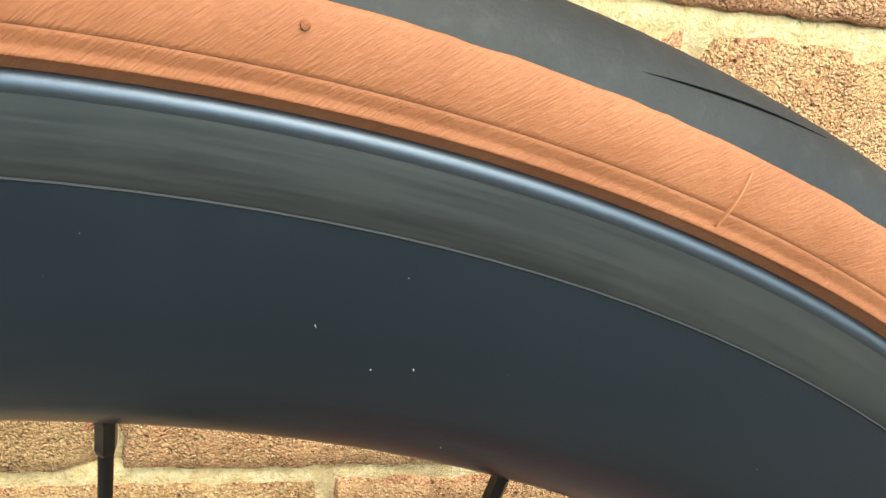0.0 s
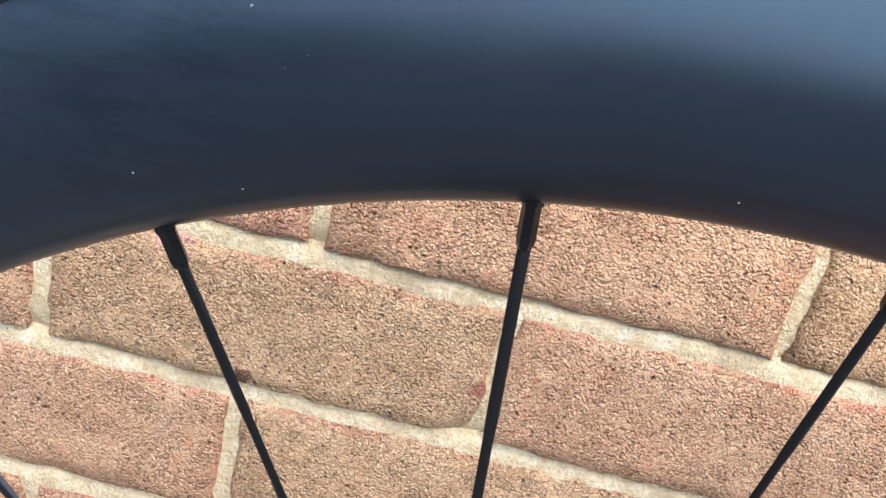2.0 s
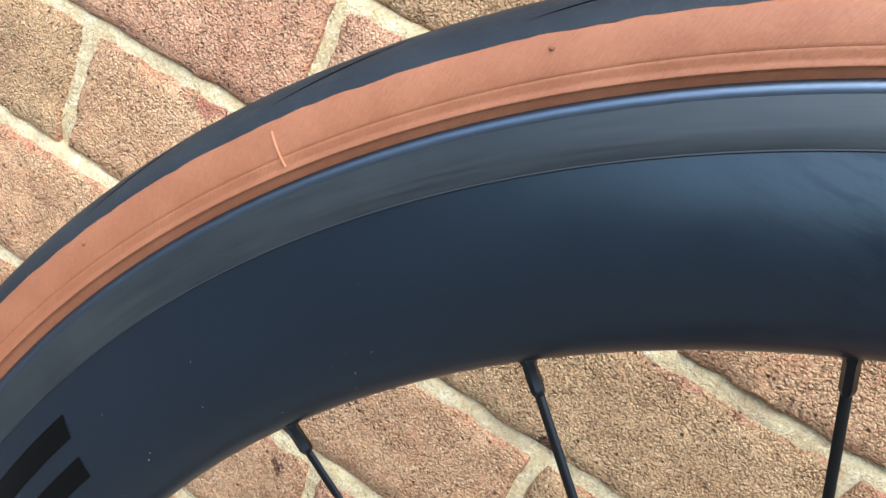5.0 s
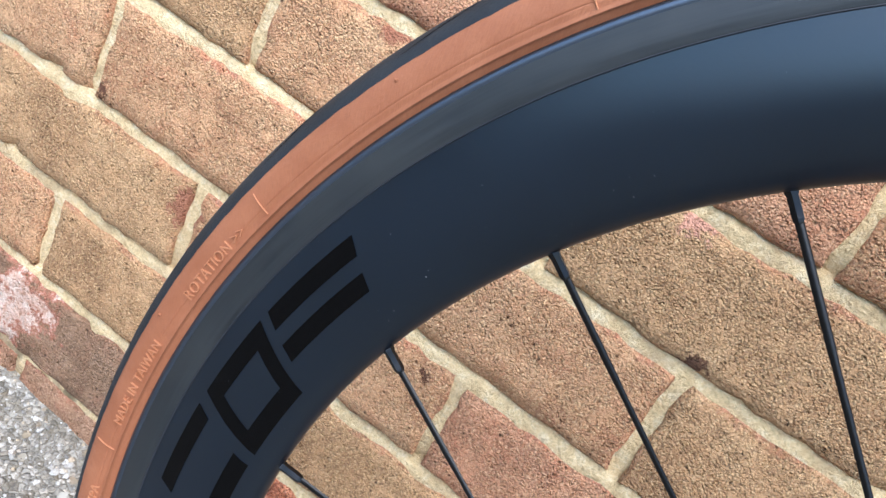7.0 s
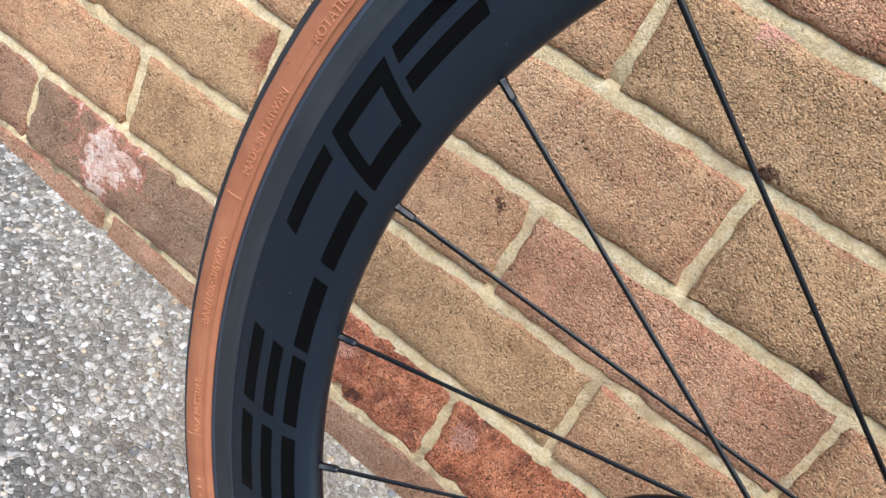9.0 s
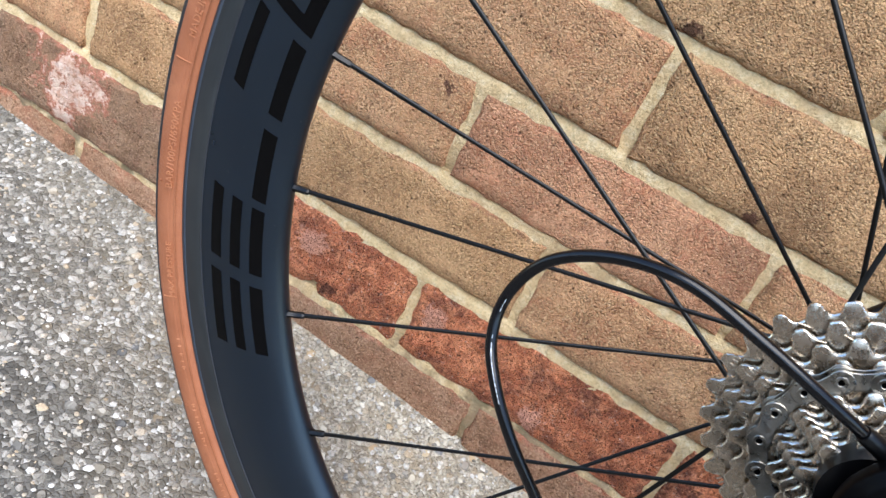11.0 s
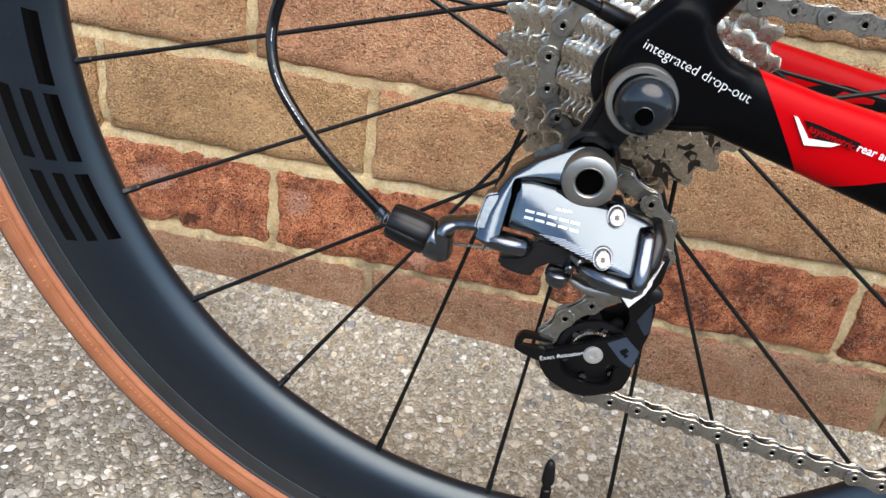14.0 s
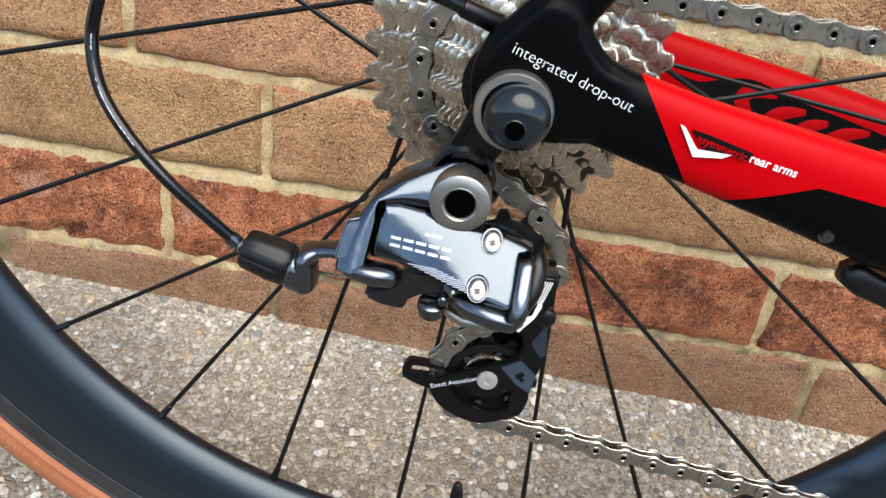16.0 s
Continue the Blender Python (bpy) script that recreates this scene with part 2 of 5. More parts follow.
def asphalt_material():
    m = material("asphalt", (0.1, 0.1, 0.1), 0.9, spec=0.3)
    k = Nodes(m)
    w = k.world()
    warp = k.n("ShaderNodeVectorMath", operation="MULTIPLY_ADD")
    nz = k.n("ShaderNodeTexNoise")
    nz.inputs["Scale"].default_value = 160
    k.link(w, nz.inputs["Vector"])
    k.link(nz.outputs["Color"], warp.inputs[0])
    warp.inputs[1].default_value = (0.004, 0.004, 0.004)
    k.link(w, warp.inputs[2])
    v = warp.outputs[0]
    vo = k.voronoi(v, 230)
    edge = k.voronoi(v, 230, "DISTANCE_TO_EDGE").outputs["Distance"]
    sep = k.n("ShaderNodeSeparateColor")
    k.link(vo.outputs["Color"], sep.inputs[0])
    small = k.n("ShaderNodeSeparateColor")
    k.link(k.voronoi(v, 560).outputs["Color"], small.inputs[0])
    tones = [(0.0, (0.20, 0.172, 0.125)), (0.3, (0.41, 0.368, 0.285)), (0.6, (0.56, 0.512, 0.405)), (0.85, (0.68, 0.63, 0.51)), (1.0, (0.88, 0.85, 0.77))]
    stone = k.ramp(sep.outputs[0], tones)
    stone = k.mix(k.maprange(sep.outputs[1], 0.7, 1.0, 0, 0.55), stone, (0.42, 0.29, 0.16))
    fines = k.ramp(small.outputs[0], [(0.0, (0.13, 0.115, 0.09)), (0.5, (0.39, 0.35, 0.28)), (1.0, (0.64, 0.59, 0.49))])
    some = k.maprange(sep.outputs[2], 0.45, 0.5, 0.0, 1.0)
    c = k.mix(some, fines, stone)
    c = k.mix(k.maprange(edge, 0.0, 0.10, 0.4, 0.0), c, (0.30, 0.255, 0.18))
    c = k.mix(k.maprange(k.noise(w, 9, 3), 0.35, 0.65, 0.0, 0.5), c, (0.29, 0.24, 0.17))
    c = k.mix(k.maprange(k.noise(w, 45, 4, 0.7), 0.46, 0.68, 0.0, 0.6), c, (0.37, 0.29, 0.18))
    c = k.mix(k.maprange(k.noise(w, 420, 4, 0.75), 0.36, 0.50, 0.6, 0.0), c, (0.115, 0.095, 0.068))
    # larger worn pebbles lie scattered: buff, rusty, slate and white
    big = k.voronoi(v, 88)
    kind = k.n("ShaderNodeSeparateColor")
    k.link(big.outputs["Color"], kind.inputs[0])
    pebble = k.math("MULTIPLY", k.maprange(kind.outputs[1], 0.70, 0.72, 0.0, 1.0), k.maprange(big.outputs["Distance"], 0.30, 0.40, 0.9, 0.0))
    c = k.mix(pebble, c, k.ramp(kind.outputs[0], [(0.0, (0.12, 0.125, 0.13)), (0.22, (0.22, 0.22, 0.215)), (0.3, (0.44, 0.31, 0.17)), (0.5, (0.52, 0.43, 0.29)), (0.75, (0.62, 0.57, 0.46)), (1.0, (0.82, 0.78, 0.68))]))
    # pale chippings gather by the wall; farther out the bitumen is dark and whole
    sp = k.n("ShaderNodeSeparateXYZ")
    k.link(w, sp.inputs[0])
    out = k.math("SUBTRACT", sp.outputs[1], k.math("MULTIPLY", k.math("SUBTRACT", k.noise(w, 7, 4), 0.5), 0.16))
    out = k.math("ADD", out, k.math("MULTIPLY", k.math("MINIMUM", k.math("ADD", sp.outputs[0], 0.22), 0.0), 0.55))
    c = k.mix(k.maprange(out, -0.11, 0.19, 0.90, 0.0), c, k.ramp(sep.outputs[0], [(0.0, (0.036, 0.036, 0.034)), (0.55, (0.095, 0.092, 0.084)), (0.8, (0.17, 0.163, 0.145)), (1.0, (0.42, 0.40, 0.36))]))
    k.colour(c)
    h = k.math("ADD", k.maprange(edge, 0.0, 0.25, 0.0, 0.7), k.math("MULTIPLY", some, 0.8))
    h = k.math("ADD", h, k.math("MULTIPLY", k.noise(w, 800, 3), 0.35))
    h = k.math("MAXIMUM", h, k.math("MULTIPLY", pebble, 2.0))
    k.normal(k.bump(h, 1.0, 0.0015))
    return m


M_ASPHALT = asphalt_material()


def pebble_material():
    m = material("grit", (0.3, 0.28, 0.25), 0.85, spec=0.35)
    k = Nodes(m)
    w = k.world()
    i = k.n("ShaderNodeNewGeometry").outputs["Random Per Island"]
    c = k.ramp(i, [(0.0, (0.18, 0.165, 0.14)), (0.3, (0.40, 0.375, 0.32)), (0.55, (0.54, 0.51, 0.45)), (0.72, (0.52, 0.41, 0.27)), (0.86, (0.66, 0.63, 0.57)), (1.0, (0.85, 0.83, 0.78))])
    k.colour(k.mix(k.maprange(k.noise(w, 500, 3), 0.35, 0.7, 0.45, 0.0), c, (0.09, 0.08, 0.07)))
    k.normal(k.bump(k.noise(w, 900, 3), 0.5, 0.0006))
    return m


M_GRIT = pebble_material()


SMEAR = (-0.126, -0.0136, 0.268)


def carbon_material():
    m = material("matt_carbon", (0.005, 0.007, 0.011), 0.38, spec=0.78)
    k = Nodes(m)
    o = k.coords()
    k.rough(k.maprange(k.noise(o, 22, 5, 0.7), 0.3, 0.75, 0.27, 0.36))
    c = k.mix(k.maprange(k.noise(o, 30, 4), 0.45, 0.75, 0.0, 0.6), (0.0016, 0.0040, 0.0084), (0.0027, 0.0063, 0.0124))
    c = k.mix(k.maprange(k.noise(o, 1500, 1), 0.83, 0.86, 0.0, 0.6), c, (0.25, 0.25, 0.25))
    # a rubbed, greasy smear near the top of the wheel
    d = k.n("ShaderNodeVectorMath", operation="DISTANCE")
    k.link(o, d.inputs[0])
    d.inputs[1].default_value = SMEAR
    slant = k.noise(k.coords("Object", (60, 60, 260)), 1.0, 5, 0.7)
    smear = k.math("MULTIPLY", k.maprange(d.outputs["Value"], 0.012, 0.040, 1.0, 0.0), k.maprange(slant, 0.46, 0.60, 0.0, 1.0))
    k.link(k.maprange(smear, 0.0, 1.0, 0.68, 0.53), k.b.inputs["Specular IOR Level"])
    k.b.inputs["Specular Tint"].default_value = (0.84, 0.96, 1.0, 1.0)
    k.colour(c)
    k.normal(k.bump(k.noise(o, 900, 2), 0.06, 0.0003))
    return m


M_CARBON = carbon_material()


def track_material():
    """Brake track: basalt grey, rubbed along the direction of turning."""
    m = material("brake_track", (0.05, 0.05, 0.045), 0.42, spec=0.5)
    k = Nodes(m)
    o = k.coords()
    sp = k.n("ShaderNodeSeparateXYZ")
    k.link(o, sp.inputs[0])
    rad = k.math("SQRT", k.math("ADD", k.math("MULTIPLY", sp.outputs[0], sp.outputs[0]), k.math("MULTIPLY", sp.outputs[2], sp.outputs[2])))
    ang = k.math("ARCTAN2", sp.outputs[2], sp.outputs[0])
    cx = k.n("ShaderNodeCombineXYZ")
    k.link(k.math("MULTIPLY", rad, 900.0), cx.inputs[0])
    k.link(k.math("MULTIPLY", ang, 9.0), cx.inputs[1])
    streak = k.noise(cx.outputs[0], 1.0, 4, 0.65)
    patch = k.noise(o, 25, 3)
    c = k.mix(k.maprange(streak, 0.35, 0.7, 0.0, 1.0), (0.0085, 0.0108, 0.0120), (0.0185, 0.0215, 0.0225))
    c = k.mix(k.maprange(patch, 0.4, 0.7, 0.0, 0.7), c, (0.026, 0.0285, 0.028))
    k.colour(c)
    k.rough(k.maprange(streak, 0.3, 0.7, 0.36, 0.5))
    k.normal(k.bump(streak, 0.05, 0.0004))
    return m


M_TRACK = track_material()


def tyre_material(name, base, alt, dark, rough, threads):
    m = material(name, base, rough, spec=0.35)
    k = Nodes(m)
    o = k.coords()
    c = k.mix(k.maprange(k.noise(o, 60, 4, 0.65), 0.35, 0.7, 0.0, 1.0), base, alt)
    c = k.mix(k.maprange(k.noise(o, 240, 3, 0.7), 0.56, 0.76, 0.0, 0.5), c, dark)
    k.colour(c)
    sp = k.n("ShaderNodeSeparateXYZ")
    k.link(o, sp.inputs[0])
    rad = k.math("SQRT", k.math("ADD", k.math("MULTIPLY", sp.outputs[0], sp.outputs[0]), k.math("MULTIPLY", sp.outputs[2], sp.outputs[2])))
    ang = k.math("ARCTAN2", sp.outputs[2], sp.outputs[0])
    arc = k.math("MULTIPLY", ang, 0.325)
    weave = k.n("ShaderNodeCombineXYZ")
    k.link(k.math("MULTIPLY", k.math("ADD", arc, rad), 2100.0), weave.inputs[0])
    k.link(k.math("MULTIPLY", k.math("SUBTRACT", arc, rad), 170.0), weave.inputs[1])
    thread = k.noise(weave.outputs[0], 1.0, 3, 0.6)
    if threads:
        k.colour(k.mix(k.maprange(thread, 0.38, 0.62, 0.3, 0.0), c, dark))
    h = k.math("ADD", k.math("MULTIPLY", thread, threads), k.math("MULTIPLY", k.noise(o, 700, 3, 0.7), 0.6))
    k.normal(k.bump(h, 0.5, 0.0006))
    return m


M_TAN = tyre_material("tan_rubber", (0.265, 0.090, 0.038), (0.34, 0.127, 0.058), (0.18, 0.06, 0.026), 0.6, 0.7)
M_TREAD = tyre_material("tread_rubber", (0.009, 0.0115, 0.014), (0.016, 0.019, 0.022), (0.032, 0.034, 0.036), 0.62, 0.0)
M_LETTER = tyre_material("tan_lettering", (0.39, 0.155, 0.073), (0.44, 0.185, 0.09), (0.33, 0.12, 0.055), 0.5, 0.0)
M_EDGE = material("track_edge", (0.022, 0.024, 0.028), 0.6, spec=0.25)
M_DUST = material("dust", (0.15, 0.155, 0.16), 0.9)
M_SLIT = material("slit", (0.002, 0.002, 0.002), 0.9, spec=0.03)
M_GLOSS = material("gloss_black", (0.001, 0.001, 0.0012), 0.1, spec=0.16)
M_SPOKE = material("spoke_black", (0.004, 0.0036, 0.0032), 0.34, spec=0.25)
M_ANOD = material("anodised_black", (0.002, 0.002, 0.0024), 0.28, spec=0.28)
M_PLASTIC = material("black_plastic", (0.003, 0.003, 0.0035), 0.38, spec=0.28)
M_HOUSING = material("cable_housing", (0.002, 0.002, 0.0025), 0.2, spec=0.38)
M_WHITE = material("white_print", (0.66, 0.67, 0.66), 0.45)
M_GREYPRINT = material("grey_print", (0.30, 0.33, 0.37), 0.4)
M_SILVERPRINT = material("silver_print", (0.42, 0.44, 0.46), 0.35, metal=0.3)


def metal_material(name, base, rough, spread, grime, dirt=(0.03, 0.026, 0.02), relief=0.0):
    m = material(name, base, rough, 1.0)
    k = Nodes(m)
    o = k.coords()
    k.rough(k.maprange(k.noise(o, 300, 4, 0.7), 0.3, 0.7, max(0.05, rough - spread), rough + spread))
    f = k.maprange(k.noise(o, 140, 4, 0.7), 0.5, 0.72, 0.0, grime)
    k.colour(k.mix(f, base, dirt))
    k.link(k.math("SUBTRACT", 1.0, k.math("MULTIPLY", f, 0.8)), k.b.inputs["Metallic"])
    fine = k.bump(k.noise(o, 500, 3), 0.08, 0.0004)
    k.normal(k.bump(k.noise(o, 190, 3, 0.5), 1.0, relief, fine) if relief else fine)
    return m


M_LIP = metal_material("rim_lip", (0.115, 0.14, 0.175), 0.46, 0.02, 0.0)
M_STEEL = metal_material("nickel_steel", (0.46, 0.39, 0.305), 0.27, 0.05, 0.45, (0.10, 0.072, 0.045), 0.00007)
M_TOOTH = metal_material("bright_tooth_edge", (0.66, 0.61, 0.53), 0.2, 0.04, 0.25, (0.10, 0.072, 0.045))
M_RING = metal_material("turned_alloy", (0.30, 0.295, 0.275), 0.42, 0.06, 0.1)
M_RECESS_SHADE = material("recess_shade", (0.022, 0.014, 0.008), 0.3, spec=0.4)
M_ZINC = material("satin_zinc", (0.40, 0.39, 0.37), 0.42, metal=0.5)
M_DOME = material("smoked_gloss", (0.008, 0.011, 0.014), 0.16, spec=0.36)
M_CLAMP = material("glossy_black_alloy", (0.006, 0.006, 0.007), 0.22, spec=0.5)
M_CHAIN = metal_material("chain_steel", (0.31, 0.295, 0.26), 0.3, 0.07, 0.45, (0.06, 0.047, 0.034))
M_PLATE = metal_material("tinted_polished_alloy", (0.078, 0.092, 0.104), 0.15, 0.02, 0.0)
M_DARKMETAL = metal_material("dark_alloy", (0.11, 0.118, 0.13), 0.2, 0.04, 0.1)
M_BOLT = metal_material("bright_bolt", (0.30, 0.29, 0.265), 0.28, 0.06, 0.3)
# near-black colour for the shade inside sockets, pin eyes and gaps
M_HOLE_SHADE = material("hole_shade", (0.001, 0.001, 0.001), 0.9, spec=0.0)
M_FRAME = material("frame_black", (0.0012, 0.0013, 0.0016), 0.30, spec=0.30)


def stay_material(name, near):
    """Chainstay paint: black at the dropout, red ahead of a slanted edge, black again along the underside."""
    m = material(name, (0.5, 0.01, 0.01), 0.34, spec=0.06)
    k = Nodes(m)
    sp = k.n("ShaderNodeSeparateXYZ")
    k.link(k.coords(), sp.inputs[0])
    x, z = sp.outputs[0], sp.outputs[2]
    if near:
        front = k.math("GREATER_THAN", x, k.math("ADD", 0.0388, k.math("MULTIPLY", k.math("SUBTRACT", 0.0118, z), 0.69)))
        low = k.math("ADD", k.math("ADD", -0.0220, k.maprange(x, 0.071, 0.100, 0.0, 0.0105)), k.math("MULTIPLY", k.math("MAXIMUM", k.math("SUBTRACT", x, 0.100), 0.0), -0.13))
        mask = k.math("MULTIPLY", k.math("MULTIPLY", front, k.math("LESS_THAN", z, 0.0175)), k.math("GREATER_THAN", z, low))
    else:
        mask = k.math("GREATER_THAN", x, 0.045)
    c = k.mix(mask, (0.0014, 0.0014, 0.0017), (0.37, 0.0008, 0.0030))
    k.colour(c)
    return m


M_RED_PAINT = material("red_print", (0.37, 0.0008, 0.0030), 0.34, spec=0.16)
M_STAY = stay_material("red_black_paint", True)
M_FARSTAY = stay_material("red_paint", False)

# ---- mesh helpers ----


def part(name, bm, mat, parent=None, label="", sharp=38.0):
    bmesh.ops.recalc_face_normals(bm, faces=bm.faces)
    lim = radians(sharp)
    for e in bm.edges:
        e.smooth = len(e.link_faces) == 2 and e.calc_face_angle(0) < lim
    for f in bm.faces:
        f.smooth = True
    me = bpy.data.meshes.new(name)
    bm.to_mesh(me)
    bm.free()
    me.materials.append(mat)
    ob = new(name, me)
    ob.parent = parent
    if label:
        tagged(ob, label)
    return ob


def shared(name, me, parent, m=None):
    ob = new(name, me)
    ob.parent = parent
    if m is not None:
        ob.matrix_local = m
    return ob


def lathe(profile, n=64, bm=None, at=(0, 0, 0), closed=False, a0=0.0, a1=360.0):
    """Turns a profile of (radius, y) round the y axis."""
    bm = bm or bmesh.new()
    full = abs(a1 - a0) > 359.9
    rings = []
    for i in range(n if full else n + 1):
        a = radians(a0 + (a1 - a0) * i / n)
        rings.append([bm.verts.new((at[0] + r * math.cos(a), at[1] + y, at[2] + r * math.sin(a))) for r, y in profile])
    m = len(profile)
    for i in range(n):
        p, q = rings[i], rings[(i + 1) % len(rings)]
        for j in range(m if closed else m - 1):
            k = (j + 1) % m
            bm.faces.new((p[j], p[k], q[k], q[j]))
    return bm


def rounded(points, steps=5):
    """A closed outline drawn smoothly through points."""
    n, out = len(points), []
    for i in range(n):
        p0, p1, p2, p3 = (Vector(points[(i + k) % n]) for k in (-1, 0, 1, 2))
        for j in range(steps):
            t = j / steps
            q = 0.5 * ((2 * p1) + (p2 - p0) * t + (2 * p0 - 5 * p1 + 4 * p2 - p3) * t * t + (3 * p1 - p0 - 3 * p2 + p3) * t ** 3)
            out.append((q.x, q.y))
    return out


def plate(points, y0, y1, bevel=0.0006, bm=None, segs=2, soft=0):
    """A plate cut along a closed outline of (x, z) in millimetres, between y0 and y1 in metres."""
    b = bmesh.new()
    if soft:
        points = rounded(points, soft)
    va = [b.verts.new((x / 1000, y0, z / 1000)) for x, z in points]
    vb = [b.verts.new((x / 1000, y1, z / 1000)) for x, z in points]
    b.faces.new(va)
    b.faces.new(list(reversed(vb)))
    for i in range(len(points)):
        j = (i + 1) % len(points)
        b.faces.new((va[i], vb[i], vb[j], va[j]))
    if bevel:
        bmesh.ops.recalc_face_normals(b, faces=b.faces)
        es = [e for e in b.edges if e.calc_face_angle(0) > radians(50 if not soft else 62)]
        bmesh.ops.bevel(b, geom=es, offset=bevel, segments=segs, affect="EDGES", clamp_overlap=True)
    if bm is None:
        return b
    return merge(bm, b)


def merge(bm, other):
    me = bpy.data.meshes.new("joined")
    other.to_mesh(me)
    other.free()
    bm.from_mesh(me)
    bpy.data.meshes.remove(me)
    return bm


def ringplate(outer, inner, y0, y1, bm=None):
    """A plate with a hole: outer and inner outlines with as many points each, (x, z) in metres."""
    bm = bm or bmesh.new()
    loops = [[bm.verts.new((x, y, z)) for x, z in pts] for pts, y in ((outer, y0), (outer, y1), (inner, y1), (inner, y0))]
    n = len(outer)
    for a in range(4):
        p, q = loops[a], loops[(a + 1) % 4]
        for i in range(n):
            j = (i + 1) % n
            bm.faces.new((p[i], p[j], q[j], q[i]))
    return bm


def melted(bm, grain, rounds):
    """Fuses overlapping solids into one skin with soft fillets between them."""
    me = bpy.data.meshes.new("melted")
    bm.to_mesh(me)
    bm.free()
    ob = bpy.data.objects.new("melted", me)
    scene.collection.objects.link(ob)
    mod = ob.modifiers.new("fuse", "REMESH")
    mod.mode, mod.voxel_size = "VOXEL", grain
    soft = ob.modifiers.new("soften", "SMOOTH")
    soft.factor, soft.iterations = 0.5, rounds
    out = bpy.data.meshes.new_from_object(ob.evaluated_get(bpy.context.evaluated_depsgraph_get()))
    bpy.data.objects.remove(ob)
    bm = bmesh.new()
    bm.from_mesh(out)
    bpy.data.meshes.remove(out)
    bpy.data.meshes.remove(me)
    return bm


def spline(points, steps=8):
    """Catmull-Rom curve through points."""
    pts = [Vector(q) for q in points]
    out = []
    for i in range(len(pts) - 1):
        p0, p1, p2, p3 = pts[max(i - 1, 0)], pts[i], pts[i + 1], pts[min(i + 2, len(pts) - 1)]
        for s in range(steps):
            t = s / steps
            out.append(0.5 * ((2 * p1) + (p2 - p0) * t + (2 * p0 - 5 * p1 + 4 * p2 - p3) * t * t + (3 * p1 - p0 - 3 * p2 + p3) * t ** 3))
    out.append(pts[-1])
    return out


def tube(points, radii, sides=14, bm=None, caps=True, squash=None):
    """A tube along points. radii: one radius or one a point. squash: (a, b) scales of its section, a along y."""
    bm = bm or bmesh.new()
    pts = [Vector(q) for q in points]
    if not isinstance(radii, (list, tuple)):
        radii = [radii] * len(pts)
    rings = []
    for i, q in enumerate(pts):
        d = (pts[min(i + 1, len(pts) - 1)] - pts[max(i - 1, 0)]).normalized()
        ref = Vector((0, 1, 0)) if abs(d.y) < 0.95 else Vector((1, 0, 0))
        u = (ref - d * ref.dot(d)).normalized()
        v = d.cross(u)
        sa, sb = squash if squash else (1, 1)
        rings.append([bm.verts.new(q + radii[i] * (u * sa * math.cos(a) + v * sb * math.sin(a))) for a in [2 * math.pi * k / sides for k in range(sides)]])
    for p, q in zip(rings, rings[1:]):
        for k in range(sides):
            j = (k + 1) % sides
            bm.faces.new((p[k], p[j], q[j], q[k]))
    if caps:
        bm.faces.new(list(reversed(rings[0])))
        bm.faces.new(rings[-1])
    return bm


def loft(sections, power=2.6, sides=36):
    """A closed skin through sections (x, y, z, half width along y, half height), each square to the line of centres in the xz plane."""
    bm = bmesh.new()
    rings = []
    c = [Vector(s[:3]) for s in sections]
    for i, s in enumerate(sections):
        d = c[min(i + 1, len(c) - 1)] - c[max(i - 1, 0)]
        d.y = 0
        d.normalize()
        up = Vector((-d.z, 0, d.x))
        ring = []
        for k in range(sides):
            a = 2 * math.pi * k / sides
            ca, sa = math.cos(a), math.sin(a)
            ring.append(bm.verts.new(c[i] + Vector((0, 1, 0)) * s[3] * math.copysign(abs(ca) ** (2 / power), ca) + up * s[4] * math.copysign(abs(sa) ** (2 / power), sa)))
        rings.append(ring)
    for p, q in zip(rings, rings[1:]):
        for k in range(sides):
            j = (k + 1) % sides
            bm.faces.new((p[k], p[j], q[j], q[k]))
    bm.faces.new(list(reversed(rings[0])))
    bm.faces.new(rings[-1])
    return bm


def writing(words, size, depth=0.0, place=None, spacing=1.0, weight=-0.012):
    """The mesh of a line of writing, its vertices moved by place(x, y, z); x runs along the line."""
    cu = bpy.data.curves.new("writing", "FONT")
    cu.body, cu.size, cu.extrude, cu.resolution_u, cu.space_character = words, size, depth, 3, spacing
    cu.offset = weight * size
    ob = bpy.data.objects.new("writing", cu)
    scene.collection.objects.link(ob)
    me = bpy.data.meshes.new_from_object(ob.evaluated_get(bpy.context.evaluated_depsgraph_get()))
    bpy.data.objects.remove(ob)
    bm = bmesh.new()
    bm.from_mesh(me)
    bpy.data.meshes.remove(me)
    for v in bm.verts:
        v.co = place(*v.co)
    return bm

# ---- ground and wall ----
WALL_Y = WALL_FACE
# heights of the bed joints
BEDS = [0.009, 0.088, 0.1635, 0.2415, 0.3205, 0.4045, 0.486, 0.565, 0.644, 0.723, 0.802, 0.881, 0.960, 1.039]


def ground_z(x, y):
    rise = min(max((y - 0.10) / 0.105, 0.0), 1.0)
    tilt = -0.046 * max(min(x, 1.2), -1.2) + 0.150 * max(min(y, 0.25), -0.6)
    return -0.0025 + tilt + 0.012 * rise * rise


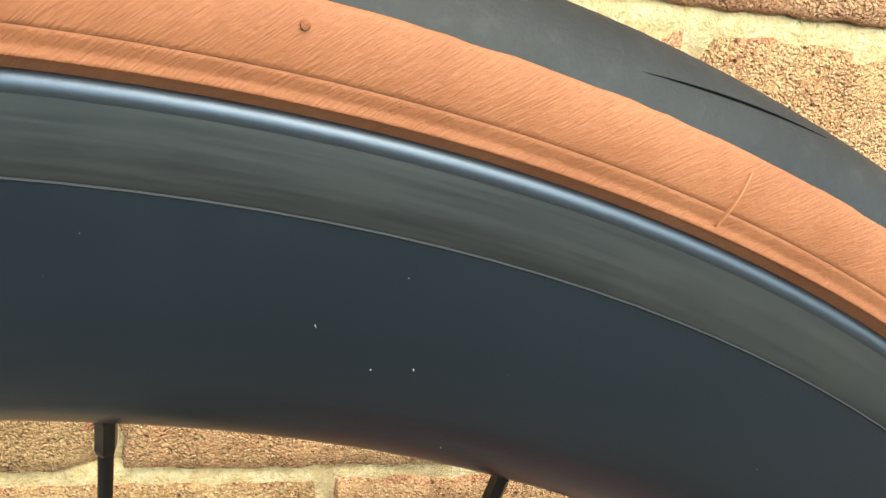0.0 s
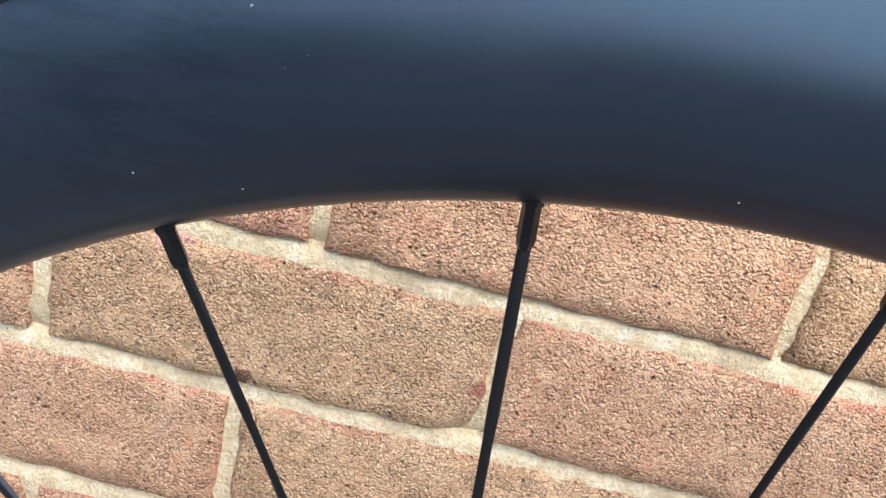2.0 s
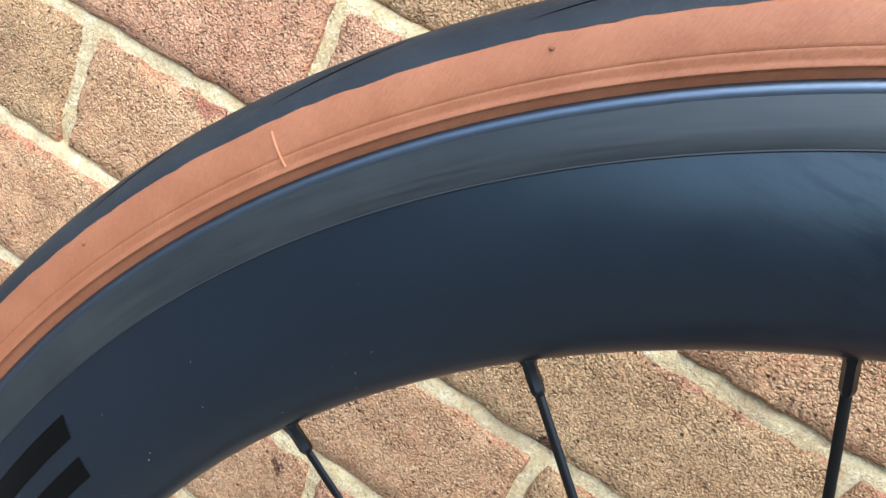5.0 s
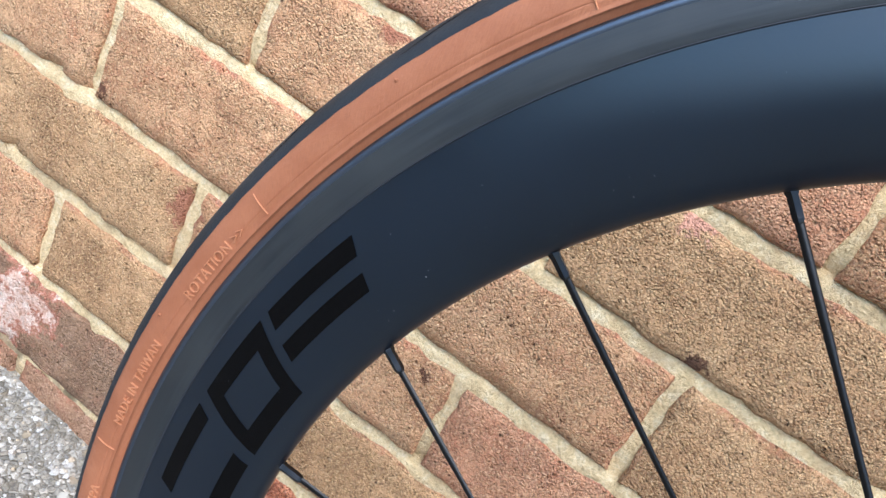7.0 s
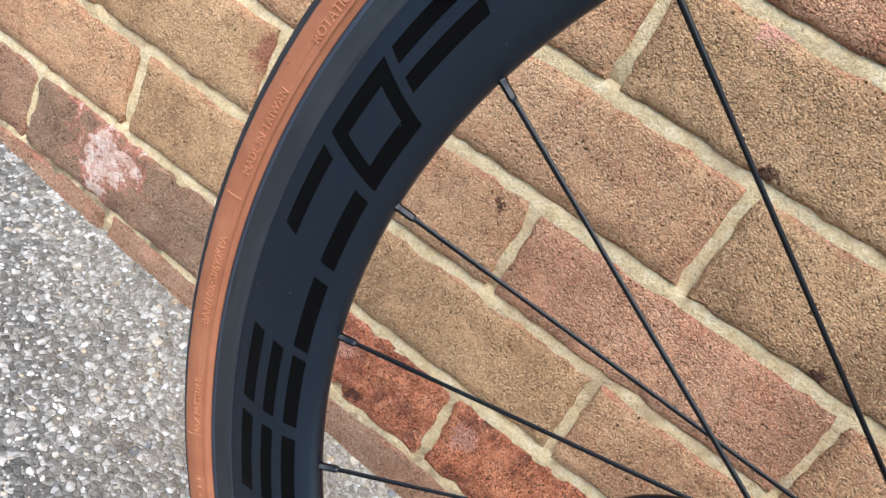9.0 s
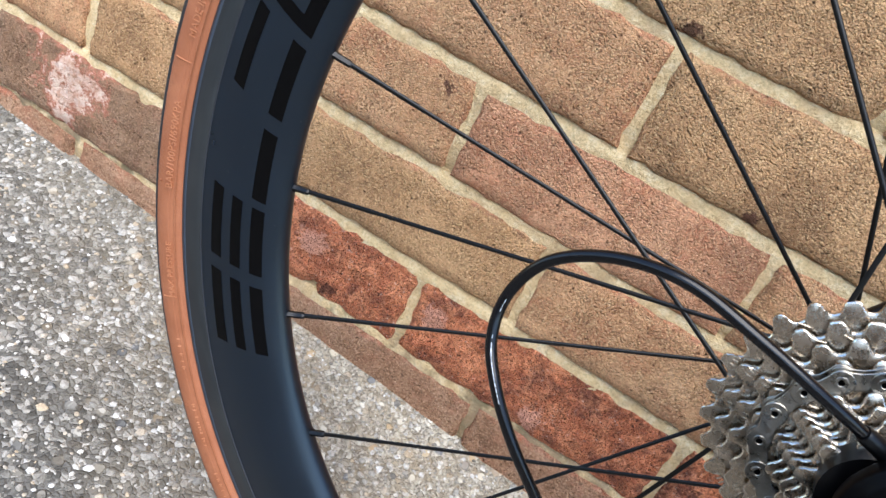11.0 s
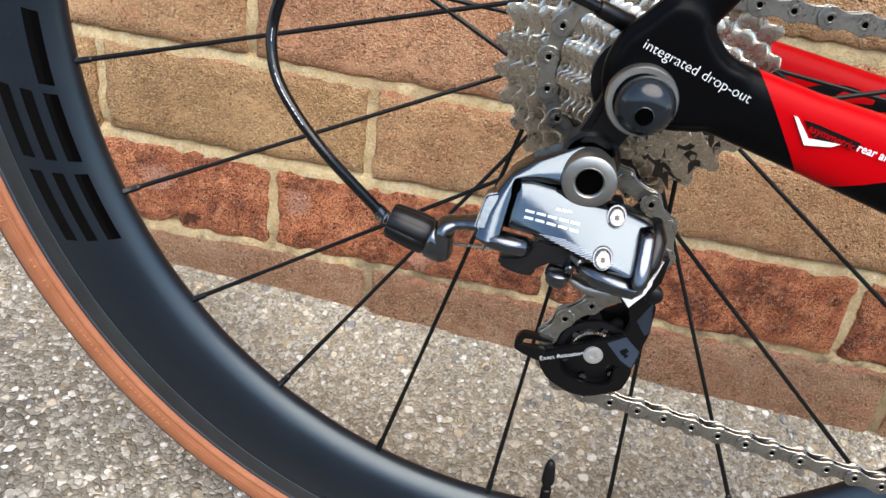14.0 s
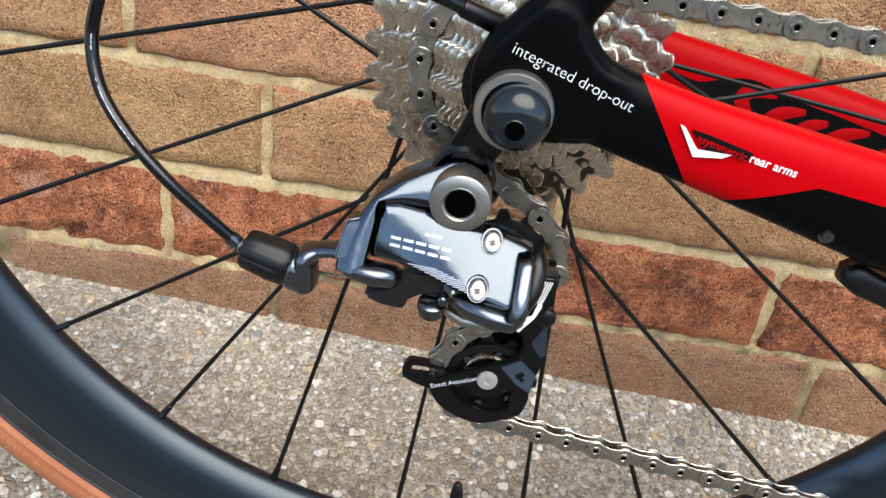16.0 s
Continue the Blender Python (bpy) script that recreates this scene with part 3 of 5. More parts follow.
def build_ground():
    """One sheet, finely divided by the wall and coarse far off."""
    near_x = [-1.0 + 0.02 * i for i in range(86)]
    near_y = [-0.40 + 0.0125 * i for i in range(52)]
    xs = [-40, -15, -6, -3, -1.6] + near_x + [1.2, 2.5, 6, 15, 40]
    ys = [-40, -15, -6, -2.5, -1.2, -0.7] + near_y + [0.5, 2, 10, 40]
    bm = bmesh.new()
    grid = [[bm.verts.new((x, y, ground_z(x, y) + 0.0012 * noise.noise((x * 22, y * 22, 0)) + 0.0008 * noise.noise((x * 70, y * 70, 3)))) for y in ys] for x in xs]
    for i in range(len(xs) - 1):
        for j in range(len(ys) - 1):
            bm.faces.new((grid[i][j], grid[i + 1][j], grid[i + 1][j + 1], grid[i][j + 1]))
    return tagged(part("ground", bm, M_ASPHALT, label="worn grey asphalt with exposed pale stone chippings", sharp=80), category="ground", kind="structure")


ground = build_ground()


def build_wall():
    bm = bmesh.new()
    xs = [-7.0, -4.0, -2.4] + [-1.6 + 0.02 * i for i in range(141)] + [2.2, 4.0, 7.0]
    # each bed is struck sloping: deep under the brick above, nearly flush below
    rows = [(-0.5, 0.004), (-0.2, 0.004)]
    for bed in BEDS:
        rows += [(bed - 0.0052, 0.0010), (bed, 0.0016), (bed + 0.0034, 0.0030), (bed + 0.0056, 0.0068)]
        rows += [(bed + 0.016 + 0.0115 * i, 0.0028) for i in range(5)]
    rows += [(1.6, 0.004), (2.38, 0.004)]
    zs = [r[0] for r in rows]
    g = [[bm.verts.new((x, WALL_Y + deep + 0.0016 * noise.noise((x * 30, z * 30, 7)) + 0.0008 * noise.noise((x * 90, z * 90, 2)), z + 0.0008 * noise.noise((x * 60, 3, z * 60)))) for z, deep in rows] for x in xs]
    for i in range(len(xs) - 1):
        for j in range(len(zs) - 1):
            bm.faces.new((g[i][j], g[i + 1][j], g[i + 1][j + 1], g[i][j + 1]))
    back = [bm.verts.new((x, WALL_Y + 0.22, z)) for x, z in ((xs[0], zs[0]), (xs[-1], zs[0]), (xs[-1], zs[-1]), (xs[0], zs[-1]))]
    bm.faces.new(back)
    for edge, ends in (([c[0] for c in g], (0, 1)), ([c[-1] for c in g], (3, 2)), (g[0], (0, 3)), (g[-1], (1, 2))):
        bm.faces.new(list(edge) + [back[ends[1]], back[ends[0]]])
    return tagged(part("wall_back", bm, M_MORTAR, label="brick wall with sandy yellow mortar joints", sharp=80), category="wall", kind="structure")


wall = build_wall()


def build_opposite():
    """A plain unseen wall added behind the camera to darken low reflections."""
    bm = bmesh.new()
    bmesh.ops.create_cube(bm, size=1.0, matrix=Matrix.Translation((0, -4.6, 0.30)) @ Matrix.Diagonal((16.0, 0.2, 1.3, 1.0)))
    return tagged(part("wall_front", bm, M_BROWN, label="unseen brown brick wall added to darken low reflections"), category="wall", kind="structure")


build_opposite()

# ---- the bicycle: x ahead, z up, y towards the wall, from the rear hub ----
bicycle = new("bicycle")
bicycle.empty_display_size = 0.1
bicycle.matrix_world = Matrix(((0.9999977, 0.0021429, 0.0000538, 0.0), (-0.0021435, 0.9996824, 0.0251082, 0.0), (0.0, -0.0251083, 0.9996847, 0.34), (0, 0, 0, 1)))
tagged(bicycle, "black and red racing bicycle standing beside a brick wall", "bicycle")

PHASE = 26.2  # degrees by which the spoke pattern is turned
TYRE_R, TYRE_W = 0.3257, 0.0145


def rim_y(r):
    """How far the rim's side stands out at a radius."""
    table = [(0.2620, 0.0), (0.2622, 0.0017), (0.2632, 0.0036), (0.2655, 0.0061), (0.2690, 0.0087), (0.2740, 0.0111), (0.2800, 0.0128), (0.2860, 0.0136), (0.2920, 0.0137), (0.2990, 0.0133), (0.3060, 0.0125)]
    for (a, ya), (b, yb) in zip(table, table[1:]):
        if r <= b:
            return ya + (yb - ya) * (r - a) / (b - a)
    return 0.0125


def build_wheel():
    side = [(0.2620, 0.0), (0.2622, 0.0017), (0.2632, 0.0036), (0.2655, 0.0061), (0.2690, 0.0087), (0.2715, 0.0100), (0.2740, 0.0111), (0.2770, 0.0121), (0.2800, 0.0128), (0.2830, 0.0133), (0.2860, 0.0136), (0.2890, 0.0137), (0.2920, 0.0137), (0.2955, 0.0135), (0.2990, 0.0132), (0.3025, 0.0128), (0.3052, 0.0125)]
    prof = [(r, -y) for r, y in reversed(side)] + [(r, y) for r, y in side[1:]] + [(0.3052, 0.0095), (0.3000, 0.0085), (0.3000, -0.0085), (0.3052, -0.0095)]
    rim = part("rim", lathe(prof, 240, closed=True), M_CARBON, bicycle, "deep matt black carbon rim with scattered dust")
    for s in (-1, 1):
        tr = [(0.3053, 0.0098), (0.3053, 0.0127), (0.3058, 0.0129), (0.3100, 0.0126), (0.3155, 0.0121), (0.3169, 0.0118), (0.3176, 0.0112), (0.3177, 0.0102), (0.3172, 0.0096), (0.3054, 0.0094)]
        lip = [(0.3150, 0.0119), (0.3158, 0.0124), (0.3168, 0.0124), (0.3177, 0.0119), (0.3183, 0.0111), (0.3184, 0.0100), (0.3180, 0.0092)]
        part("rim_lip", lathe([(r, s * y) for r, y in lip], 240), M_LIP, rim, "smooth rounded rim lip that catches the sky")
        part("brake_track", lathe([(r, s * y) for r, y in tr], 240, closed=True), M_TRACK, rim, "rubbed dark grey brake track")
        # thin lighter ring drawn as a highlight along the track's inner edge
        part("track_edge", lathe([(0.3049, s * 0.0126), (0.3052, s * 0.0130), (0.3055, s * 0.0129)], 240), M_EDGE, rim)
    rng = random.Random(8)
    bm = bmesh.new()
    for i in range(55):
        a = radians(rng.uniform(55, 205))
        r = rng.choice((rng.uniform(0.266, 0.304), rng.uniform(0.264, 0.278)))
        q = Vector((r * math.cos(a), -(rim_y(r) + 0.00012), r * math.sin(a)))
        size = rng.choice((0.00007, 0.00009, 0.00012, 0.00014, 0.00018)) * rng.uniform(0.7, 1.2)
        turn, long = rng.uniform(0, math.pi), rng.uniform(1.0, 2.2)
        u = Vector((math.cos(turn), 0, math.sin(turn))) * size * long
        v = Vector((-math.sin(turn), 0, math.cos(turn))) * size
        top = bm.verts.new(q + Vector((0, -0.00012, 0)))
        ring = [bm.verts.new(q + u * math.cos(k * 1.05) + v * math.sin(k * 1.05) * rng.uniform(0.6, 1.2)) for k in range(6)]
        for k in range(6):
            bm.faces.new((ring[k], ring[(k + 1) % 6], top))
    tagged(part("dust", bm, M_DUST, rim, "pale dust specks on the rim"), kind="stuff")
    tyre_prof = []
    for a in range(-64, 65, 4):
        c, q = math.cos(radians(a)), math.sin(radians(a))
        tyre_prof.append((TYRE_R + TYRE_W * c, TYRE_W * q))
    inner = [(TYRE_R + (TYRE_W - 0.002) * math.cos(radians(a)), (TYRE_W - 0.002) * math.sin(radians(a))) for a in range(64, -65, -8)]
    tyre = part("tyre", lathe(tyre_prof + inner, 300, closed=True), M_TREAD, bicycle, "black rubber tread of a slick tyre")
    for s in (-1, 1):
        n = 720
        bm = bmesh.new()
        rows = []
        angles = [62.5, 64.6, 67, 70, 73.5, 78, 84, 90, 95, 97.5, 98.3, 99.1, 101, 105, 108, 109.5, 111, 112.5, 116, 120, 124, 128, 132]
        for i in range(n):
            t = 2 * math.pi * i / n
            jag = 0.9 * noise.noise((math.cos(t) * 55, math.sin(t) * 55, s)) + 0.5 * noise.noise((math.cos(t) * 170, math.sin(t) * 170, s))
            row = []
            for k, a in enumerate(angles):
                r = TYRE_W + 0.00035
                if k == 0:
                    r = TYRE_W - 0.0004
                if k < 3:
                    a += jag * (1.6 if k < 2 else 0.6)
                if 98 < a < 99:
                    r -= 0.00014
                if 109 < a < 112:
                    r += 0.0006
                if a > 112:
                    r -= 0.0004 + 0.00006 * (a - 112)
                row.append(bm.verts.new(((TYRE_R + r * math.cos(radians(a))) * math.cos(t), s * r * math.sin(radians(a)), (TYRE_R + r * math.cos(radians(a))) * math.sin(t))))
            rows.append(row)
        for i in range(n):
            p, q = rows[i], rows[(i + 1) % n]
            for k in range(len(angles) - 1):
                bm.faces.new((p[k], p[k + 1], q[k + 1], q[k]))
        part("sidewall", bm, M_TAN, tyre, "tan rubber sidewall with fine slanted threads", sharp=60)

    def on_tyre(angle, alpha, lift=0.0006):
        r = TYRE_W + lift
        q = TYRE_R + r * math.cos(radians(alpha))
        return Vector((q * math.cos(radians(angle)), -r * math.sin(radians(alpha)), q * math.sin(radians(angle))))

    # raised writing on the near sidewall; it reads clockwise round the wheel
    def tyre_line(words, start, size, alpha=97.0, spacing=1.05):
        def place(x, y, z):
            return on_tyre(start - math.degrees(x / 0.325), alpha - math.degrees((y - size * 0.35) / TYRE_W), 0.0007 + z)
        part("raised_lettering", writing(words, size, 0.0004, place, spacing), M_LETTER, tyre)

    tyre_line("ROTATION >>", 169.2, 0.0054)
    tyre_line("MADE IN TAIWAN", 180.9, 0.0050)

    tyre_line("MAX PRESSURE", 205.2, 0.0044)
    tyre_line("BAR/100PSI/690KPA", 194.6, 0.0052)

    def ridge(angle, a0, a1, width):
        bm = bmesh.new()
        quads = []
        for d, lift in ((-width, 0.0003), (-width * 0.5, 0.0008), (width * 0.5, 0.0008), (width, 0.0003)):
            quads.append([bm.verts.new(on_tyre(angle + d, a0 + (a1 - a0) * i / 6, lift)) for i in range(7)])
        for p, q in zip(quads, quads[1:]):
            for i in range(6):
                bm.faces.new((p[i], p[i + 1], q[i + 1], q[i]))
        part("mould_line", bm, M_LETTER, tyre)

    for ang in (71.4, 93.6, 116.0, 138.5, 160.7, 183.0, 205.2, 227.5, 250.0):
        ridge(ang, 74, 107, 0.045)
    # rubber pips left by the mould
    for k in range(16):
        q = on_tyre(82.4 + 22.34 * k, 76, 0.0)
        pip = part("pip", lathe([(0.0, -0.0011), (0.00045, -0.0010), (0.0006, -0.0006), (0.0007, 0.0002)], 10), M_TAN, tyre)
        pip.matrix_local = Matrix.Translation(q)
    # small moulded characters too fine to read
    rng = random.Random(5)
    for a0, a1 in ((209.5, 213.0), (216.4, 221.0), (224.0, 231.0)):
        a = a0
        while a < a1:
            w = rng.uniform(0.16, 0.3)
            ridge(a, 93, 101, w * 0.25)
            if rng.random() < 0.6:
                ridge(a + w * 0.9, 95, 99, w * 0.3)
            a += rng.uniform(0.55, 0.8)
    # long cuts in the tread: black slivers on the surface paint their inner shade
    ang = 5.3
    while ang < 358:
        for s in (-1, 1):
            bm = bmesh.new()
            upper, lower = [], []
            for i in range(13):
                t = i / 12
                w = 1.1 * math.sin(math.pi * min(1, t * 0.93 + 0.07)) + 0.05
                al = 24 + 22 * t
                q = ang + 6.0 * t + (3.8 if s > 0 else 0)
                upper.append(bm.verts.new(Vector(on_tyre(q, al + w, 0.00006)) * 1))
                lower.append(bm.verts.new(Vector(on_tyre(q, al - w, 0.00006)) * 1))
            for i in range(12):
                bm.faces.new((upper[i], upper[i + 1], lower[i + 1], lower[i]))
            if s > 0:
                bmesh.ops.scale(bm, vec=(1, -1, 1), verts=bm.verts)
            part("tread_cut", bm, M_SLIT, tyre)
        ang += 10.6

    # gloss marks on the matt rim: slanted bars
    def on_rim(r, angle, lift=0.00018):
        return Vector((r * math.cos(radians(angle)), -(rim_y(r) + lift), r * math.sin(radians(angle))))

    def rim_strip(bm, corners, nu=10, nv=8):
        """corners: (r, angle) at inner start, inner end, outer end, outer start."""
        (a, b, c, d) = corners
        g = []
        for i in range(nu + 1):
            u = i / nu
            g.append([bm.verts.new(on_rim(*[((1 - v) * ((1 - u) * a[k] + u * b[k]) + v * ((1 - u) * d[k] + u * c[k])) for k in (0, 1)])) for v in [j / nv for j in range(nv + 1)]])
        for i in range(nu):
            for j in range(nv):
                bm.faces.new((g[i][j], g[i + 1][j], g[i + 1][j + 1], g[i][j + 1]))

    for i, (a0, a1) in enumerate(((156.8, 165.3), (166.2, 173.6), (174.8, 182.4), (184.0, 191.4), (192.3, 199.6), (201.0, 208.8))):
        bm = bmesh.new()
        slant = 1.9
        r0, r1, t = 0.2705, 0.2980, 0.0062

        def ang_at(base, r):
            return base + slant * (r1 - r) / (r1 - r0)
        bars = ((0.2705, 0.0060), (0.2812, 0.0056), (0.2920, 0.0062)) if i >= 4 else (((0.2800, 0.0062), (0.2914, 0.0066)) if i == 0 else ((0.2705, 0.0066), (0.2914, 0.0066)))
        if i == 3:
            bars = ((0.2705, 0.0066),)
        for lo, t in bars:
            rim_strip(bm, ((lo, ang_at(a0, lo)), (lo, ang_at(a1, lo)), (lo + t, ang_at(a1, lo + t)), (lo + t, ang_at(a0, lo + t))))
        if i == 1:
            # joined at both ends into a rounded ring
            for e0, e1 in ((a0, a0 + 1.3), (a1 - 1.3, a1)):
                mid = 0.2771, 0.2914
                rim_strip(bm, ((mid[0], ang_at(e0, mid[0])), (mid[0], ang_at(e1, mid[0])), (mid[1], ang_at(e1, mid[1])), (mid[1], ang_at(e0, mid[1]))))
        part("gloss_mark", bm, M_GLOSS, rim, "gloss black slanted bars on the matt rim")

    # spokes: drive side crossed, far side radial
    nip = bmesh.new()
    lathe([(0.0, 0.0015), (0.0021, 0.0015), (0.0021, -0.0008), (0.0018, -0.0012), (0.0018, -0.0075), (0.0016, -0.0085), (0.00115, -0.0092), (0.0, -0.0092)], 6, nip)
    nip_me = None
    for k in range(24):
        a = radians(180 + 15 * (k - 2) + PHASE)
        rimpt = Vector((0.2622 * math.cos(a), 0, 0.2622 * math.sin(a)))
        if k % 2:
            b = a + radians(-90 if k % 4 == 1 else 90)
            hubpt = Vector((0.0285 * math.cos(b), -0.0195, 0.0285 * math.sin(b)))
        else:
            b = a + radians(6)
            hubpt = Vector((0.0225 * math.cos(b), 0.036, 0.0225 * math.sin(b)))
        d = (hubpt - rimpt).normalized()
        if nip_me is None:
            nipple = part("nipple", nip, M_ANOD, rim, "black alloy spoke nipple")
            nip_me = nipple.data
        else:
            nipple = shared("nipple", nip_me, rim)
        nipple.matrix_local = Matrix.Translation(rimpt) @ d.to_track_quat("-Y", "Z").to_matrix().to_4x4()
        start = rimpt + d * 0.0085
        steps = [start, start + d * 0.035, start + d * 0.04, hubpt - d * 0.012, hubpt]
        part("spoke", tube(steps, [0.00100, 0.00100, 0.00085, 0.00085, 0.00105], 8, squash=(0.8, 1.25)), M_SPOKE, rim, sharp=60)

    # valve
    a = radians(273.4)
    d = Vector((-math.cos(a), 0, -math.sin(a)))
    base = Vector((0.2622 * math.cos(a), 0, 0.2622 * math.sin(a)))
    v = part("valve", lathe([(0.0, 0.002), (0.0042, 0.002), (0.0042, -0.0012), (0.0031, -0.0016), (0.0031, -0.012), (0.0026, -0.0125), (0.0026, -0.019), (0.0, -0.019)], 18), M_ANOD, rim, "black presta valve stem")
    stem = Matrix.Translation(base) @ d.to_track_quat("-Y", "Z").to_matrix().to_4x4()
    v.matrix_local = stem
    cap = part("valve_cap", lathe([(0.0, -0.0165), (0.0036, -0.0168), (0.0038, -0.019), (0.0032, -0.027), (0.0021, -0.0315), (0.0012, -0.0325), (0.0, -0.0326)], 18), M_PLASTIC, rim, "black plastic valve cap")
    cap.matrix_local = stem

    # hub
    hub_prof = [(0.006, -0.066), (0.006, -0.062), (0.0165, -0.061), (0.0155, -0.0182), (0.0310, -0.0180), (0.0322, -0.0168), (0.0310, -0.0152), (0.0200, -0.0135), (0.0130, -0.010), (0.0120, 0.015), (0.0150, 0.029), (0.0245, 0.0345), (0.0255, 0.0360), (0.0245, 0.0378), (0.0125, 0.0400), (0.0095, 0.058), (0.0095, 0.064), (0.0, 0.064)]
    part("hub", lathe(hub_prof, 40), M_ANOD, bicycle, "black alloy rear hub")
    return rim


wheel = build_wheel()

# ---- cassette ----
TEETH = [28, 25, 22, 19, 17, 15, 14, 13, 12, 11]
COG_Y = [-0.0165 - 0.0041 * i for i in range(10)]
COG_AT = Vector((0.0030, -0.0033))


def cog_outline(n, phase=0.0, seed=0):
    pitch = 0.0127 / (2 * math.sin(math.pi / n))
    rng = random.Random(seed * 31 + n)
    pts = []
    for i in range(n):
        a = 2 * math.pi * i / n + phase
        step = 2 * math.pi / n
        tall = rng.choice((0.0, 0.0, -0.0006, -0.0012)) if seed else 0.0
        for f, r in ((0.0, -0.0034), (0.12, -0.0031), (0.21, -0.0018), (0.28, 0.0001), (0.345, 0.0014 + tall * 0.5), (0.42, 0.0021 + tall), (0.58, 0.0021 + tall), (0.655, 0.0014 + tall * 0.5), (0.72, 0.0001), (0.79, -0.0018), (0.88, -0.0031)):
            pts.append(((pitch + r) * math.cos(a + f * step), (pitch + r) * math.sin(a + f * step)))
    return pts, pitch


def cogplate(outer, pitch, phase, n, y0, y1, bore):
    """A toothed plate whose front face is chamfered at the teeth and stamped in shallow waves round the roots."""
    def at(q, r):
        k = r / math.hypot(*q)
        return q[0] * k, q[1] * k
    rows = []
    for q in outer:
        r = math.hypot(*q)
        a = math.atan2(q[1], q[0]) - phase
        wave = 0.00008 * math.sin(a * n + 0.6) + 0.00006 * math.sin(a * n * 0.5 + n)
        tip = max(0.0, (r - pitch) / 0.0021)
        rows.append([(*at(q, bore), y1), (*q, y1), (*q, y0 + 0.0007), (*at(q, r - 0.0006), y0 + 0.0002 + 0.00025 * tip),
                     (*at(q, min(r - 0.0013, pitch - 0.0012)), y0 + wave * 0.7), (*at(q, pitch - 0.0052), y0 - 0.0002 + wave), (*at(q, bore), y0)])
    bm = bmesh.new()
    loops = [[bm.verts.new((x, y, z)) for x, z, y in row] for row in rows]
    for i in range(len(loops)):
        p, q = loops[i], loops[(i + 1) % len(loops)]
        for j in range(7):
            k = (j + 1) % 7
            bm.faces.new((p[j], p[k], q[k], q[j]))
    return bm


